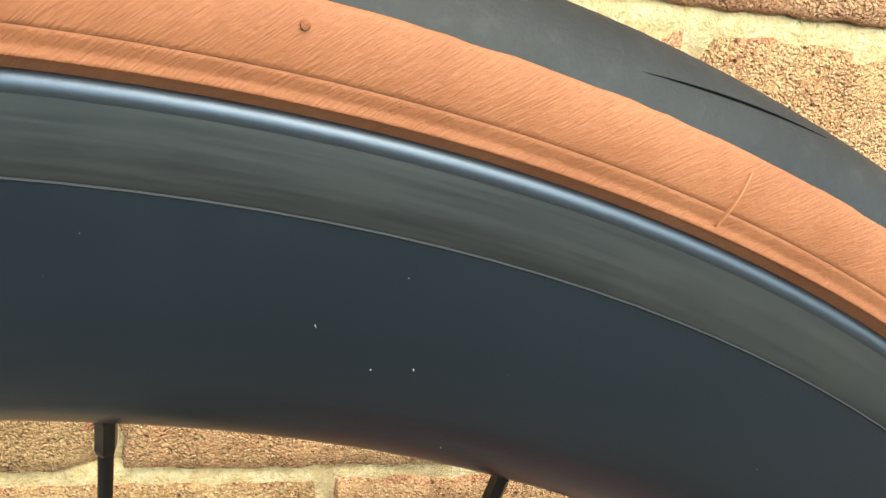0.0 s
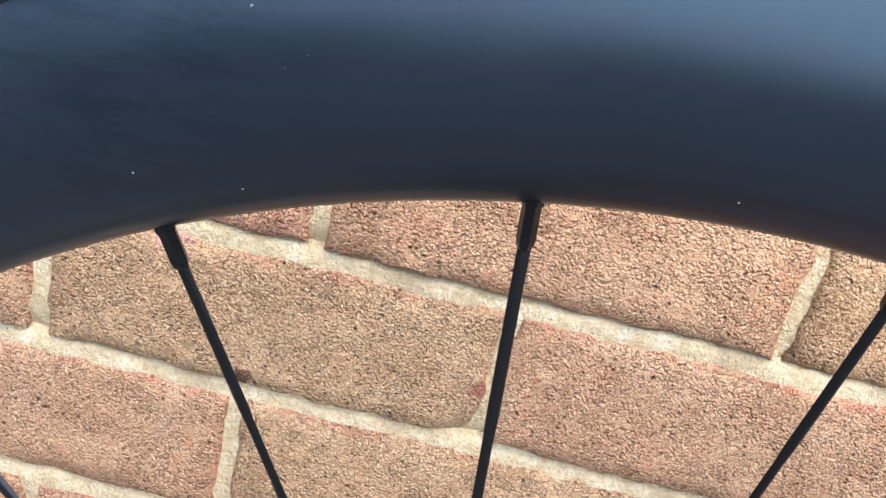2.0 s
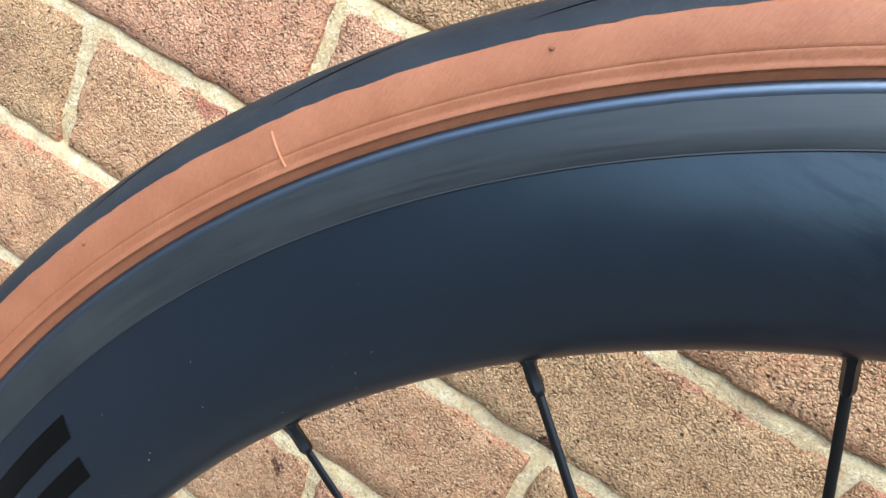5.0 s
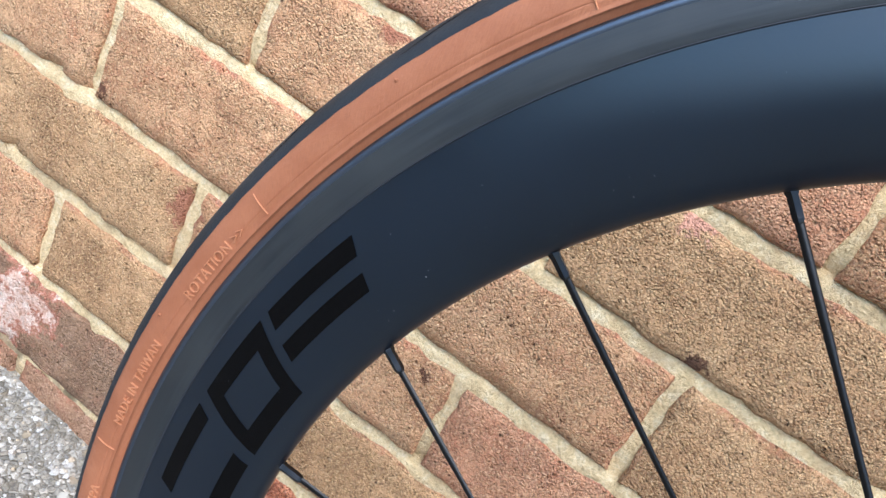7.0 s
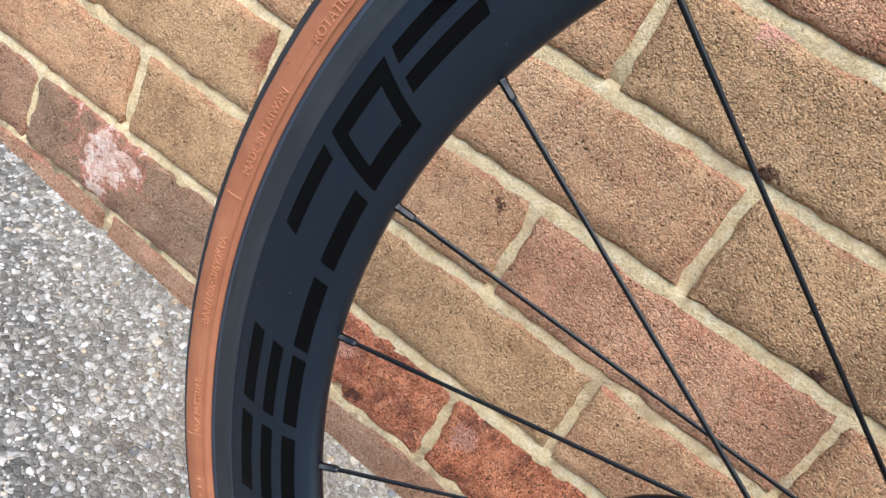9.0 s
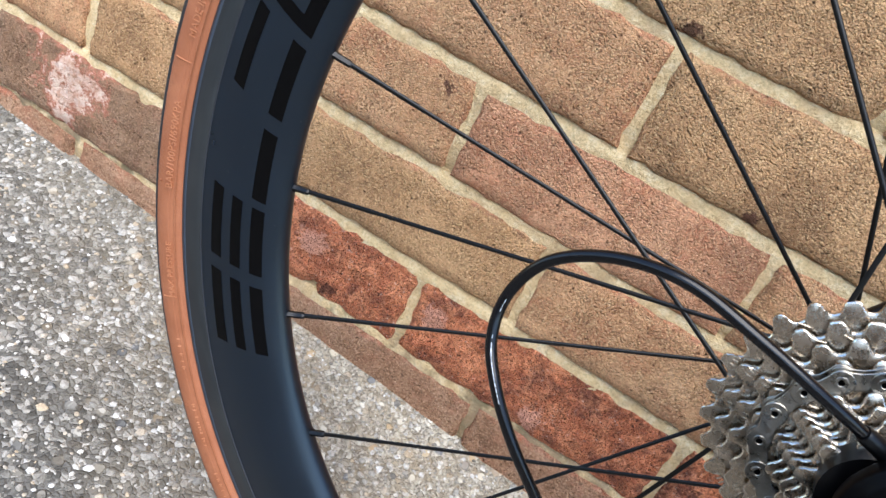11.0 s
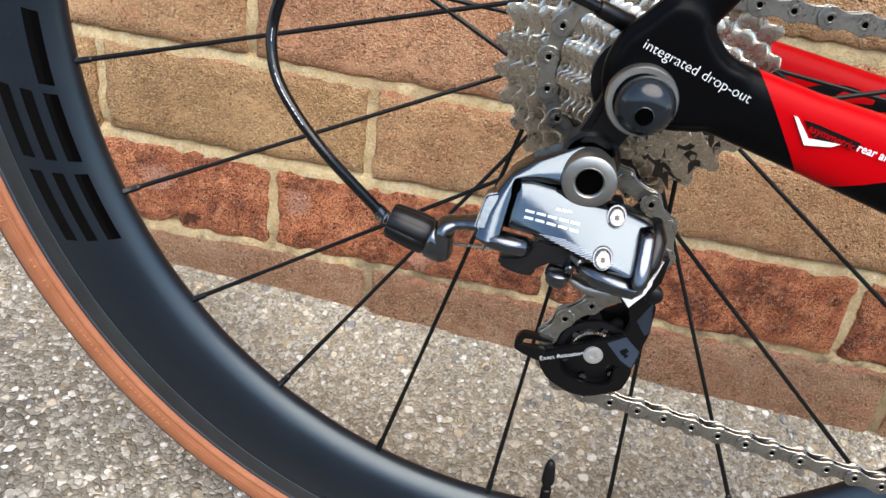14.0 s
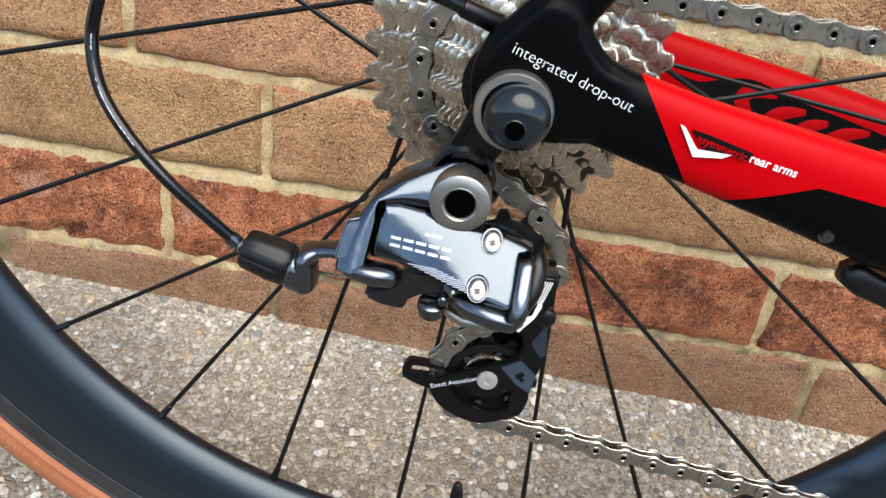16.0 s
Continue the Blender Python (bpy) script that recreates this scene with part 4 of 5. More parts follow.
def build_cassette():
    core = part("cassette", lathe([(0.0160, -0.0150), (0.0175, -0.0150), (0.0175, -0.0550), (0.0160, -0.0550)], 36, closed=True), M_DARKMETAL, bicycle, "ten-speed cassette of worn nickel-plated cogs")
    for i, (n, y) in enumerate(zip(TEETH, COG_Y)):
        phase = radians(191) - 0.4875 * 2 * math.pi / n
        outer, pitch = cog_outline(n, phase, 7)
        bm = cogplate(outer, pitch, phase, n, y - 0.0009, y + 0.0008, min(0.016, pitch - 0.008))
        rng = random.Random(n)
        # every tooth is bent a little to one side and its tip thinned
        for v in bm.verts:
            r = math.hypot(v.co.x, v.co.z)
            if r > pitch - 0.001:
                k = int((math.atan2(v.co.z, v.co.x) - phase) % (2 * math.pi) / (2 * math.pi / n))
                out = (r - pitch + 0.001) / 0.0035
                v.co.y += ((k * 7 + n) % 5 - 2) * 0.00012 * out
        # shift ramps, pins and scoops pressed into the outer face
        recess_shade = bmesh.new()
        for q in range(n):
            a = 2 * math.pi * (q + 0.1 + rng.uniform(-0.15, 0.15)) / n + phase
            r = pitch - rng.uniform(0.0048, 0.0062)
            px, pz = r * math.cos(a), r * math.sin(a)
            if rng.random() < 0.4:
                turn = a + rng.uniform(0.5, 1.2)
                c, s = math.cos(turn), math.sin(turn)
                w, l = rng.uniform(0.8, 1.3), rng.uniform(1.8, 3.0)
                plate([(px * 1000 + u * c - v * s, pz * 1000 + u * s + v * c) for u, v in ((-l, -w), (l, -w * 0.6), (l * 0.7, w * 0.8), (-l * 0.8, w))], y - 0.0010 - rng.uniform(0.0003, 0.0006), y - 0.0009, 0.0002, bm, 1)
            elif rng.random() < 0.4:
                lathe([(0.0, -0.0009), (0.0013, -0.0008), (0.0017, 0.0)], 10, bm, (px, y - 0.0010, pz))
        # brown-black rings colour in shade and grime round the roots of the teeth
        m = n * 6
        ring = []
        for q in range(m):
            g = 2 * math.pi * q / m + phase
            # widest at the lower front, where the cassette's shade is painted in
            low = max(0.0, math.cos(g + 1.15)) ** 2 * (0.9 + 1.1 * noise.noise((math.cos(g) * 26, math.sin(g) * 26, n + 5)))
            lo, hi = pitch - 0.0120, pitch - 0.0112 + 0.0080 * low + 0.0006 * math.cos(g * n - phase * n)
            ring.append([recess_shade.verts.new((r * math.cos(g), y - 0.0017, r * math.sin(g))) for r in (lo, hi)])
        for q in range(m):
            (p0, p1), (q0, q1) = ring[q], ring[(q + 1) % m]
            recess_shade.faces.new((p0, p1, q1, q0))
        cog = part("cog", bm, M_STEEL, core, "grimy steel cog with shift ramps", sharp=18)
        # brighter metal on the edges of the teeth
        cog.data.materials.append(M_TOOTH)
        for f in cog.data.polygons:
            if abs(f.normal.y) < 0.9 and math.hypot(f.center.x, f.center.z) > pitch - 0.0045:
                f.material_index = 1
        tagged(part("recess_shade", recess_shade, M_RECESS_SHADE, cog, "dark brown grime and painted shade at the roots of the teeth"), kind="stuff")
        if i < 3:
            # worn stampings, too small to read, across the roots of some teeth
            stamp = bmesh.new()
            for q in (1, 3, 4, 6):
                a = radians(196) - (q - 3) * 2 * math.pi / n * 1.5
                for j in range(3):
                    b = a + (j - 1) * 0.0021 / pitch
                    ca, sa, r = math.cos(b) * 1000, math.sin(b) * 1000, pitch - 0.0034
                    plate([(r * ca + 0.28 * sa / 1000, r * sa - 0.28 * ca / 1000), ((r + 0.0022) * ca + 0.28 * sa / 1000, (r + 0.0022) * sa - 0.28 * ca / 1000), ((r + 0.0022) * ca - 0.28 * sa / 1000, (r + 0.0022) * sa + 0.28 * ca / 1000), (r * ca - 0.28 * sa / 1000, r * sa + 0.28 * ca / 1000)], y - 0.00125, y - 0.0008, 0, stamp)
            tagged(part("stamped_mark", stamp, M_TOOTH, cog), kind="stuff")
        if i:
            # spacer coloured black to deepen the shade between neighbouring cogs
            part("spacer", lathe([(0.0180, y + 0.0011), (pitch - 0.0095, y + 0.0011), (pitch - 0.0095, y + 0.0028), (0.0180, y + 0.0028)], 48, closed=True), M_HOLE_SHADE, core, "dark spacer ring")
    lock = part("lockring", lathe([(0.0105, -0.0590), (0.0150, -0.0600), (0.0162, -0.0590), (0.0162, -0.0560), (0.0105, -0.0560)], 40, closed=True), M_DARKMETAL, core)
    core.matrix_local = Matrix.Translation((COG_AT.x, 0, COG_AT.y))
    return core


cassette = build_cassette()

# ---- chain ----
UPPER, LOWER, PULLEY_R = Vector((0.0095, -0.0716)), Vector((0.0134, -0.1275)), 0.0222
CHAIN_Y = COG_Y[4]
CAGE_Y = -0.0425  # the cage hangs a little outboard of the cog


def chain_path():
    """Dense points of the chain's line in the xz plane: top run, cassette, both pulleys, bottom run."""
    stops = [(Vector((0.43, 0.0206)), 0.0, 1), (COG_AT - Vector((0.0012, 0)), 0.0347, 1), (UPPER, PULLEY_R, -1), (LOWER, PULLEY_R, 1), (Vector((0.43, -0.1970)), 0.0, 1)]
    legs = []
    for (c1, r1, s1), (c2, r2, s2) in zip(stops, stops[1:]):
        v = c2 - c1
        th = math.atan2(v.y, v.x)
        b = math.acos((s2 * r2 - s1 * r1) / v.length)
        n = Vector((math.cos(th + b), math.sin(th + b)))
        legs.append((c1 - s1 * r1 * n, c2 - s2 * r2 * n))
    pts = []
    for i, (p, q) in enumerate(legs):
        m = max(2, int((q - p).length / 0.0005))
        pts += [p.lerp(q, k / m) for k in range(m)]
        if i + 1 < len(legs):
            c, r, s = stops[i + 1]
            a0 = math.atan2(q.y - c.y, q.x - c.x)
            nx = legs[i + 1][0]
            a1 = math.atan2(nx.y - c.y, nx.x - c.x)
            sweep = (a1 - a0) % (2 * math.pi) if s > 0 else -((a0 - a1) % (2 * math.pi))
            m = max(4, int(abs(sweep) * r / 0.0005))
            pts += [c + r * Vector((math.cos(a0 + sweep * k / m), math.sin(a0 + sweep * k / m))) for k in range(m)]
    pts.append(legs[-1][1])
    return pts


def link_plate(bm, y0, y1, h=0.0046, waist=0.0030):
    pts = []
    for cx, a0 in ((0.0127, -125), (0.0, 55)):
        for i in range(11):
            a = radians(a0 + 250 * i / 10)
            pts.append((1000 * (cx + h * math.cos(a)), 1000 * h * math.sin(a)))
        pts.append((6.35, 1000 * waist * (1 if cx > 0 else -1)))
    plate(pts, y0, y1, 0.00025, bm, 1)


def build_chain():
    pts = chain_path()
    pins = [pts[0]]
    for q in pts:
        if (q - pins[-1]).length >= 0.0127:
            pins.append(q)
    outer, inner = bmesh.new(), bmesh.new()
    for s in (-1, 1):
        link_plate(outer, s * 0.0021, s * 0.0029)
        link_plate(inner, s * 0.0011, s * 0.0019, 0.0044, 0.0032)
    for cx in (0.0, 0.0127):
        lathe([(0.0012, -0.0030), (0.0014, -0.0032), (0.0022, -0.0032), (0.0024, -0.0029), (0.0025, -0.0028)], 16, outer, (cx, 0, 0))
        lathe([(0.0, -0.00302), (0.00115, -0.00302), (0.00125, -0.0031)], 12, outer, (cx, 0, 0))
        lathe([(0.0038, -0.0011), (0.0038, 0.0011)], 12, inner, (cx, 0, 0))
    root = None
    meshes = {}
    for i, (p, q) in enumerate(zip(pins, pins[1:])):
        name = "outer_link" if i % 2 else "inner_link"
        d = q - p
        over = min(max((-0.035 - p.y) / 0.02, 0.0), 1.0)
        m = Matrix.Translation((p.x, CHAIN_Y + (CAGE_Y - CHAIN_Y) * over, p.y)) @ Matrix.Rotation(-math.atan2(d.y, d.x), 4, "Y")
        if root is None:
            root = part("chain", inner, M_CHAIN, bicycle, "grimy silver bicycle chain")
            root.matrix_local = m
            home = m.inverted()
            meshes["inner_link"] = root.data
            first = part("outer_link", outer, M_CHAIN, root)
            meshes["outer_link"] = first.data
            # shallow pin eyes are coloured black for the shade inside them
            first.data.materials.append(M_HOLE_SHADE)
            for f in first.data.polygons:
                c = f.center
                if c.y < -0.0025 and min(math.hypot(c.x, c.z), math.hypot(c.x - 0.0127, c.z)) < 0.00112:
                    f.material_index = 1
            bpy.data.objects.remove(first)
            continue
        shared(name, meshes[name], root, home @ m)
    return root


chain = build_chain()

# ---- frame ----


def build_frame():
    # near chainstay and dropout, moulded in one with the foot of the seatstay
    body = loft([(0.002, -0.0715, 0.004, 0.0050, 0.0120), (0.016, -0.0715, 0.0055, 0.0062, 0.0128), (0.030, -0.0710, 0.0018, 0.0075, 0.0132), (0.057, -0.0700, -0.0045, 0.0085, 0.0138), (0.095, -0.0680, -0.0125, 0.0095, 0.0160), (0.134, -0.0660, -0.0210, 0.0100, 0.0186), (0.200, -0.0620, -0.0350, 0.0105, 0.0200), (0.300, -0.0550, -0.0560, 0.0110, 0.0200), (0.410, -0.0450, -0.0790, 0.0120, 0.0200)], 2.8)
    merge(body, loft([(-0.0010, -0.0715, 0.0090, 0.0048, 0.0105), (0.0050, -0.0715, 0.0200, 0.0062, 0.0097), (0.0205, -0.0695, 0.0430, 0.0070, 0.0091), (0.0430, -0.0660, 0.0700, 0.0072, 0.0087), (0.0620, -0.0636, 0.0854, 0.0072, 0.0087)], 2.4))
    merge(body, plate([(-12.5, -3), (-13.8, 7), (-10.5, 18), (-4.5, 25), (3.5, 33), (15.5, 31.0), (20.5, 23.5), (27, 17.0), (37, 11.5), (38, -4), (26, -10.5), (12, -12.5), (1, -13), (-8, -11)], -0.0782, -0.0650, 0.0030, segs=3, soft=6))
    stay = part("chainstay", melted(body, 0.0011, 14), M_STAY, bicycle, "chainstay painted gloss black and bright red", sharp=180)
    part("seatstay", loft([(0.0300, -0.0680, 0.0550, 0.0066, 0.0082), (0.0430, -0.0660, 0.0700, 0.0070, 0.0085), (0.090, -0.0600, 0.1080, 0.0070, 0.0085), (0.230, -0.0480, 0.2100, 0.0070, 0.0085), (0.420, -0.0350, 0.3450, 0.0070, 0.0090)], 2.4), M_FRAME, bicycle, "gloss black seatstay", sharp=70)
    part("hanger", plate([(-12.5, -6), (-9, 4), (6, 4), (8, -8), (1.5, -15), (-2.5, -23), (-3.5, -32), (-11, -38), (-19, -33), (-20, -24), (-16, -16)], -0.0770, -0.0660, 0.0026, segs=4, soft=5), M_FRAME, bicycle, "black derailleur hanger")
    part("axle_ring", lathe([(0.0096, -0.0775), (0.0096, -0.0832), (0.0099, -0.0836), (0.0118, -0.0836), (0.0122, -0.0831), (0.0123, -0.0820), (0.0123, -0.0772)], 64, at=(0.0008, 0, -0.0018)), M_RING, bicycle, "bare alloy ring round the axle nut")
    nut = part("axle_nut", lathe([(0.0103, -0.0780), (0.0103, -0.0842), (0.0101, -0.0858), (0.0094, -0.0875), (0.0079, -0.0892), (0.0060, -0.0905), (0.0032, -0.0912), (0.0, -0.0913)], 64, at=(0.0020, 0, -0.0026)), M_DOME, bicycle, "domed smoke-black axle nut")
    part("socket_rim", lathe([(0.0029, -0.0908), (0.0031, -0.0917), (0.0034, -0.0915), (0.0036, -0.0890)], 28, at=(0.0016, 0, -0.0046)), M_DOME, nut)
    # flat black disc on the dome stands for the shade in the socket
    part("socket", lathe([(0.0030, -0.0890), (0.0030, -0.0914), (0.0, -0.0914)], 28, at=(0.0016, 0, -0.0046)), M_HOLE_SHADE, nut, "round black socket")
    # far side stays
    far = part("far_chainstay", loft([(0.020, 0.070, -0.004, 0.0050, 0.011), (0.070, 0.066, -0.0110, 0.0085, 0.0165), (0.130, 0.063, -0.0215, 0.0095, 0.0185), (0.200, 0.059, -0.0340, 0.0105, 0.020), (0.300, 0.052, -0.0550, 0.0110, 0.020), (0.410, 0.043, -0.0790, 0.012, 0.020)], 2.8), M_FARSTAY, bicycle, "bright red far chainstay with black flourish marks", sharp=70)
    part("far_seatstay", loft([(0.000, 0.0715, 0.000, 0.0048, 0.0105), (0.0205, 0.0695, 0.0430, 0.0065, 0.0085), (0.0430, 0.0660, 0.0700, 0.0070, 0.0085), (0.090, 0.0600, 0.1080, 0.0070, 0.0085), (0.230, 0.0480, 0.2100, 0.0070, 0.0085), (0.420, 0.0350, 0.3450, 0.0070, 0.0090)], 2.4), M_FRAME, bicycle, "gloss black far seatstay", sharp=70)

    # printed words along the near stay
    def stay_line(words, size, x, z, slope, mat, y, weight=-0.012):
        def place(u, v, w):
            c, s = math.cos(slope), math.sin(slope)
            return Vector((x + u * c - v * s, y(x + u * c), z + u * s + v * c))
        part("printed_words", writing(words, size, 0.0, place, 1.0, weight), mat, stay)

    def face_y(x):
        table = [(-0.01, -0.0778), (0.03, -0.0788), (0.057, -0.0788), (0.095, -0.0778), (0.134, -0.0763), (0.3, -0.07)]
        for (a, ya), (b, yb) in zip(table, table[1:]):
            if x <= b:
                return ya + (yb - ya) * (x - a) / (b - a)
        return -0.07
    stay_line("integrated drop-out", 0.00508, -0.0032, 0.0152, radians(-17.2), M_WHITE, lambda x: face_y(x) - 0.0004)
    wedge = plate([(55.6, 0.9), (60.5, 0.2), (76.2, -3.6), (74.4, -6.3), (70.0, -5.2), (60.4, -4.4)], 0.0, 0.0008, 0)
    for v in wedge.verts:
        v.co.y += face_y(v.co.x) - 0.0003
    part("black_wedge", wedge, M_FRAME, stay, "black wedge print behind red letters")
    stay_line("asymmetric", 0.0037, 0.0573, -0.0022, radians(-13.5), M_RED_PAINT, lambda x: face_y(x) - 0.0008, 0.012)
    stay_line("rear arms", 0.0041, 0.0751, -0.0062, radians(-10), M_WHITE, lambda x: face_y(x) - 0.0004, 0.016)
    yv = face_y(0.056)
    part("chevron", plate([(51.7, 1.8), (53.3, 1.4), (58.8, -5.0), (69.4, -4.9), (66.8, -6.4), (58.0, -7.4)], yv - 0.0005, yv + 0.001, 0), M_WHITE, stay, "white chevron print")
    # black flourishes on the far stay
    def wrap(bm, lift):
        for v in bm.verts:
            v.co.y += 0.0575 - 0.0692 * (v.co.x - 0.07) - lift
        return bm
    swash = part("flourish", wrap(plate([(80.2, -12.1), (91.5, -14.0), (102.1, -10.6), (114.4, -8.9), (127.3, -11.9), (142.8, -15.9), (158.1, -18.8), (180, -23.5), (205, -29.0), (205, -46.5), (180.3, -41.5), (152.7, -37.0), (136.5, -33.5), (123.9, -31.5), (107.6, -26.0), (92.6, -19.5)], -0.0001, 0.0010, 0, soft=4), 0.0006), M_FRAME, far, "sweeping black flourish on the red stay")
    strokes = [[(117.0, -24.5), (112.0, -18.5), (116.1, -13.8), (127.5, -14.2)], [(125.0, -31.5), (127.2, -25.4), (132.9, -21.3), (142.0, -19.4)], [(130.8, -32.3), (138.7, -30.9), (146.2, -25.2), (153.5, -22.8)], [(147.0, -36.0), (156.5, -30.3), (163.2, -26.0), (173.0, -23.8)], [(163.0, -39.0), (166.2, -33.7), (173.5, -31.9)], [(178.0, -40.0), (183.0, -33.0), (192.0, -30.5)]]
    for line in strokes:
        pts = spline([(x / 1000, 0.0, z / 1000) for x, z in line], 6)
        n = len(pts) - 1
        part("red_stroke", wrap(tube(pts, [0.0008 + 0.0029 * math.sin(math.pi * (0.1 + 0.85 * i / n)) for i in range(n + 1)], 10, squash=(0.12, 1.0)), 0.0008), M_RED_PAINT, swash, sharp=60)
    # small bolt and cable stop below the stay
    part("stay_bolt", lathe([(0.0, -0.0774), (0.0020, -0.0772), (0.0026, -0.0755)], 14, at=(0.1085, 0, -0.0275)), M_DARKMETAL, stay)
    part("cable_stop", loft([(0.1275, -0.060, -0.0425, 0.0030, 0.0028), (0.1292, -0.060, -0.0450, 0.0050, 0.0054), (0.1345, -0.060, -0.0480, 0.0058, 0.0056), (0.1450, -0.060, -0.0512, 0.0058, 0.0054), (0.175, -0.058, -0.0560, 0.005, 0.005)], 3.0, 24), M_PLASTIC, bicycle, "dark grey pad under the chainstay", sharp=60)


build_frame()

# ---- derailleur ----


def bent_sheet(top, foot, depth, thick, nu=40, nv=12, soft=0.0011, swell=0.0):
    """A pressed sheet between two edges of (x, z) in millimetres; depth(x, z) gives its face, and its rim is rounded over."""
    def along(line, u):
        n = len(line) - 1
        k = min(int(u * n), n - 1)
        f = u * n - k
        return [line[k][c] + (line[k + 1][c] - line[k][c]) * f for c in (0, 1)]
    us = [0.0, 0.012, 0.03] + [0.03 + 0.94 * i / nu for i in range(1, nu)] + [0.97, 0.988, 1.0]
    vs = [0.0, 0.03, 0.08] + [0.08 + 0.84 * i / nv for i in range(1, nv)] + [0.92, 0.97, 1.0]
    bm = bmesh.new()
    g = []
    for u in us:
        t, f = along(top, u), along(foot, u)
        col = []
        for v in vs:
            x, z = t[0] + (f[0] - t[0]) * v, t[1] + (f[1] - t[1]) * v
            rim = max(1 - min(u, 1 - u) / 0.03, 1 - min(v, 1 - v) / 0.08, 0.0)
            col.append(bm.verts.new((x / 1000, depth(x, z) + soft * rim ** 2.2 - swell * (1 - (2 * v - 1) ** 2), z / 1000)))
        g.append(col)
    nu, nv = len(us) - 1, len(vs) - 1
    for i in range(nu):
        for j in range(nv):
            bm.faces.new((g[i][j], g[i][j + 1], g[i + 1][j + 1], g[i + 1][j]))
    loop = [g[i][0] for i in range(nu)] + [g[nu][j] for j in range(nv)] + [g[i][nv] for i in range(nu, 0, -1)] + [g[0][j] for j in range(nv, 0, -1)]
    rear = [bm.verts.new(v.co + Vector((0, thick, 0))) for v in loop]
    for i in range(len(loop)):
        j = (i + 1) % len(loop)
        bm.faces.new((loop[i], loop[j], rear[j], rear[i]))
    bm.faces.new(rear)
    return bm


def build_derailleur():
    # arched knuckle from the mounting bolt to the cable arm
    def arch_y(x, z):
        return -0.0850 + 0.50 * (z + 33.0) / 1000
    body = part("derailleur", bent_sheet([(-4, -22.5), (-11, -20.2), (-16, -21.2), (-21.6, -24.3), (-30.8, -29.2), (-38, -34.8), (-42.1, -41.5), (-45.3, -48.4), (-46.6, -54.4), (-46.8, -58.0)], [(-3, -33), (-11, -37), (-16, -36.6), (-22, -36.4), (-29, -36.2), (-35.3, -36.4), (-36.0, -42), (-36.6, -48), (-37.2, -54), (-37.4, -58.5)], arch_y, 0.0085, 60, 16, 0.0020, 0.0015), M_PLATE, bicycle, "polished silver rear derailleur", sharp=50)
    pad = plate([(-47.4, -53.2), (-45.6, -43.6), (-44.4, -42.2), (-40.8, -41.2), (-40.2, -42.0), (-40.8, -52.6), (-41.6, -53.6), (-46.6, -54.2)], -0.0012, 0.0060, 0.0007, segs=3)
    for v in pad.verts:
        v.co.y += arch_y(0, v.co.z * 1000)
    part("knuckle_flat", pad, M_PLATE, body, "flat polished pad")
    part("knuckle_lobe", loft([(-0.0470, -0.0915, -0.0570, 0.0030, 0.0016), (-0.0420, -0.0935, -0.0576, 0.0048, 0.0030), (-0.0340, -0.0945, -0.0580, 0.0052, 0.0036), (-0.0285, -0.0940, -0.0584, 0.0046, 0.0036), (-0.0256, -0.0930, -0.0584, 0.0026, 0.0022)], 2.4, 28), M_DARKMETAL, body, "dark polished lobe of the knuckle", sharp=60)
    bolt = part("mounting_bolt", lathe([(0.0046, -0.0820), (0.0047, -0.0896), (0.0050, -0.0905), (0.0055, -0.0909), (0.0057, -0.0906), (0.0090, -0.0905), (0.0095, -0.0901), (0.0097, -0.0892), (0.0097, -0.0745)], 64, at=(-0.0107, 0, -0.0312)), M_RING, body, "bare steel mounting bolt with a hex socket")
    # black disc just inside the bolt's mouth paints the socket's inner shade
    part("hex_socket", lathe([(0.0049, -0.0870), (0.0049, -0.0897), (0.0, -0.0897)], 24, at=(-0.0107, 0, -0.0312)), M_HOLE_SHADE, bolt)
    part("bushing", lathe([(0.0096, -0.0800), (0.0108, -0.0785), (0.0108, -0.0690), (0.0098, -0.0670)], 36, at=(-0.0112, 0, -0.0270)), M_FRAME, body, "black bushing over the hanger")

    # outer link plate: it leans out at its foot and turns towards the sky along its length
    def face_y(x, z):
        k = min(max((x + 36) / 34, 0.0), 1.0)
        return -0.0894 + (0.36 + 0.38 * k * k * (3 - 2 * k)) * (z + 39.0) / 1000
    face = part("link_plate", bent_sheet([(-34.4, -36.3), (-30, -35.8), (-20, -36.6), (-10, -38.2), (-3, -39.2), (3.4, -39.2), (12, -41.2), (18.2, -43.8)], [(-36.0, -52.6), (-27, -53.0), (-18, -53.8), (-8, -55.6), (0, -57.2), (4, -58.0), (8, -58.8), (10.2, -59.3)], face_y, 0.0060, swell=0.0007), M_PLATE, body, "polished outer link plate")
    # black strip added to paint the shade between knuckle and link plate
    part("shadow_gap", plate([(-37.0, -54.0), (-35.5, -36.2), (-34.2, -36.2), (-35.6, -54.0)], -0.0900, -0.0840, 0.0), M_HOLE_SHADE, body)

    def onto(bm, lift):
        for v in bm.verts:
            v.co.y += face_y(v.co.x * 1000, v.co.z * 1000) - lift
        return bm
    part("pivot_link", loft([(0.0122, -0.0930, -0.0425, 0.0042, 0.0022), (0.0126, -0.0950, -0.0440, 0.0054, 0.0030), (0.0126, -0.1000, -0.0510, 0.0056, 0.0031), (0.0122, -0.1050, -0.0575, 0.0054, 0.0030), (0.0118, -0.1060, -0.0592, 0.0042, 0.0020)], 3.0, 28), M_DARKMETAL, body, "dark polished pivot link", sharp=60)
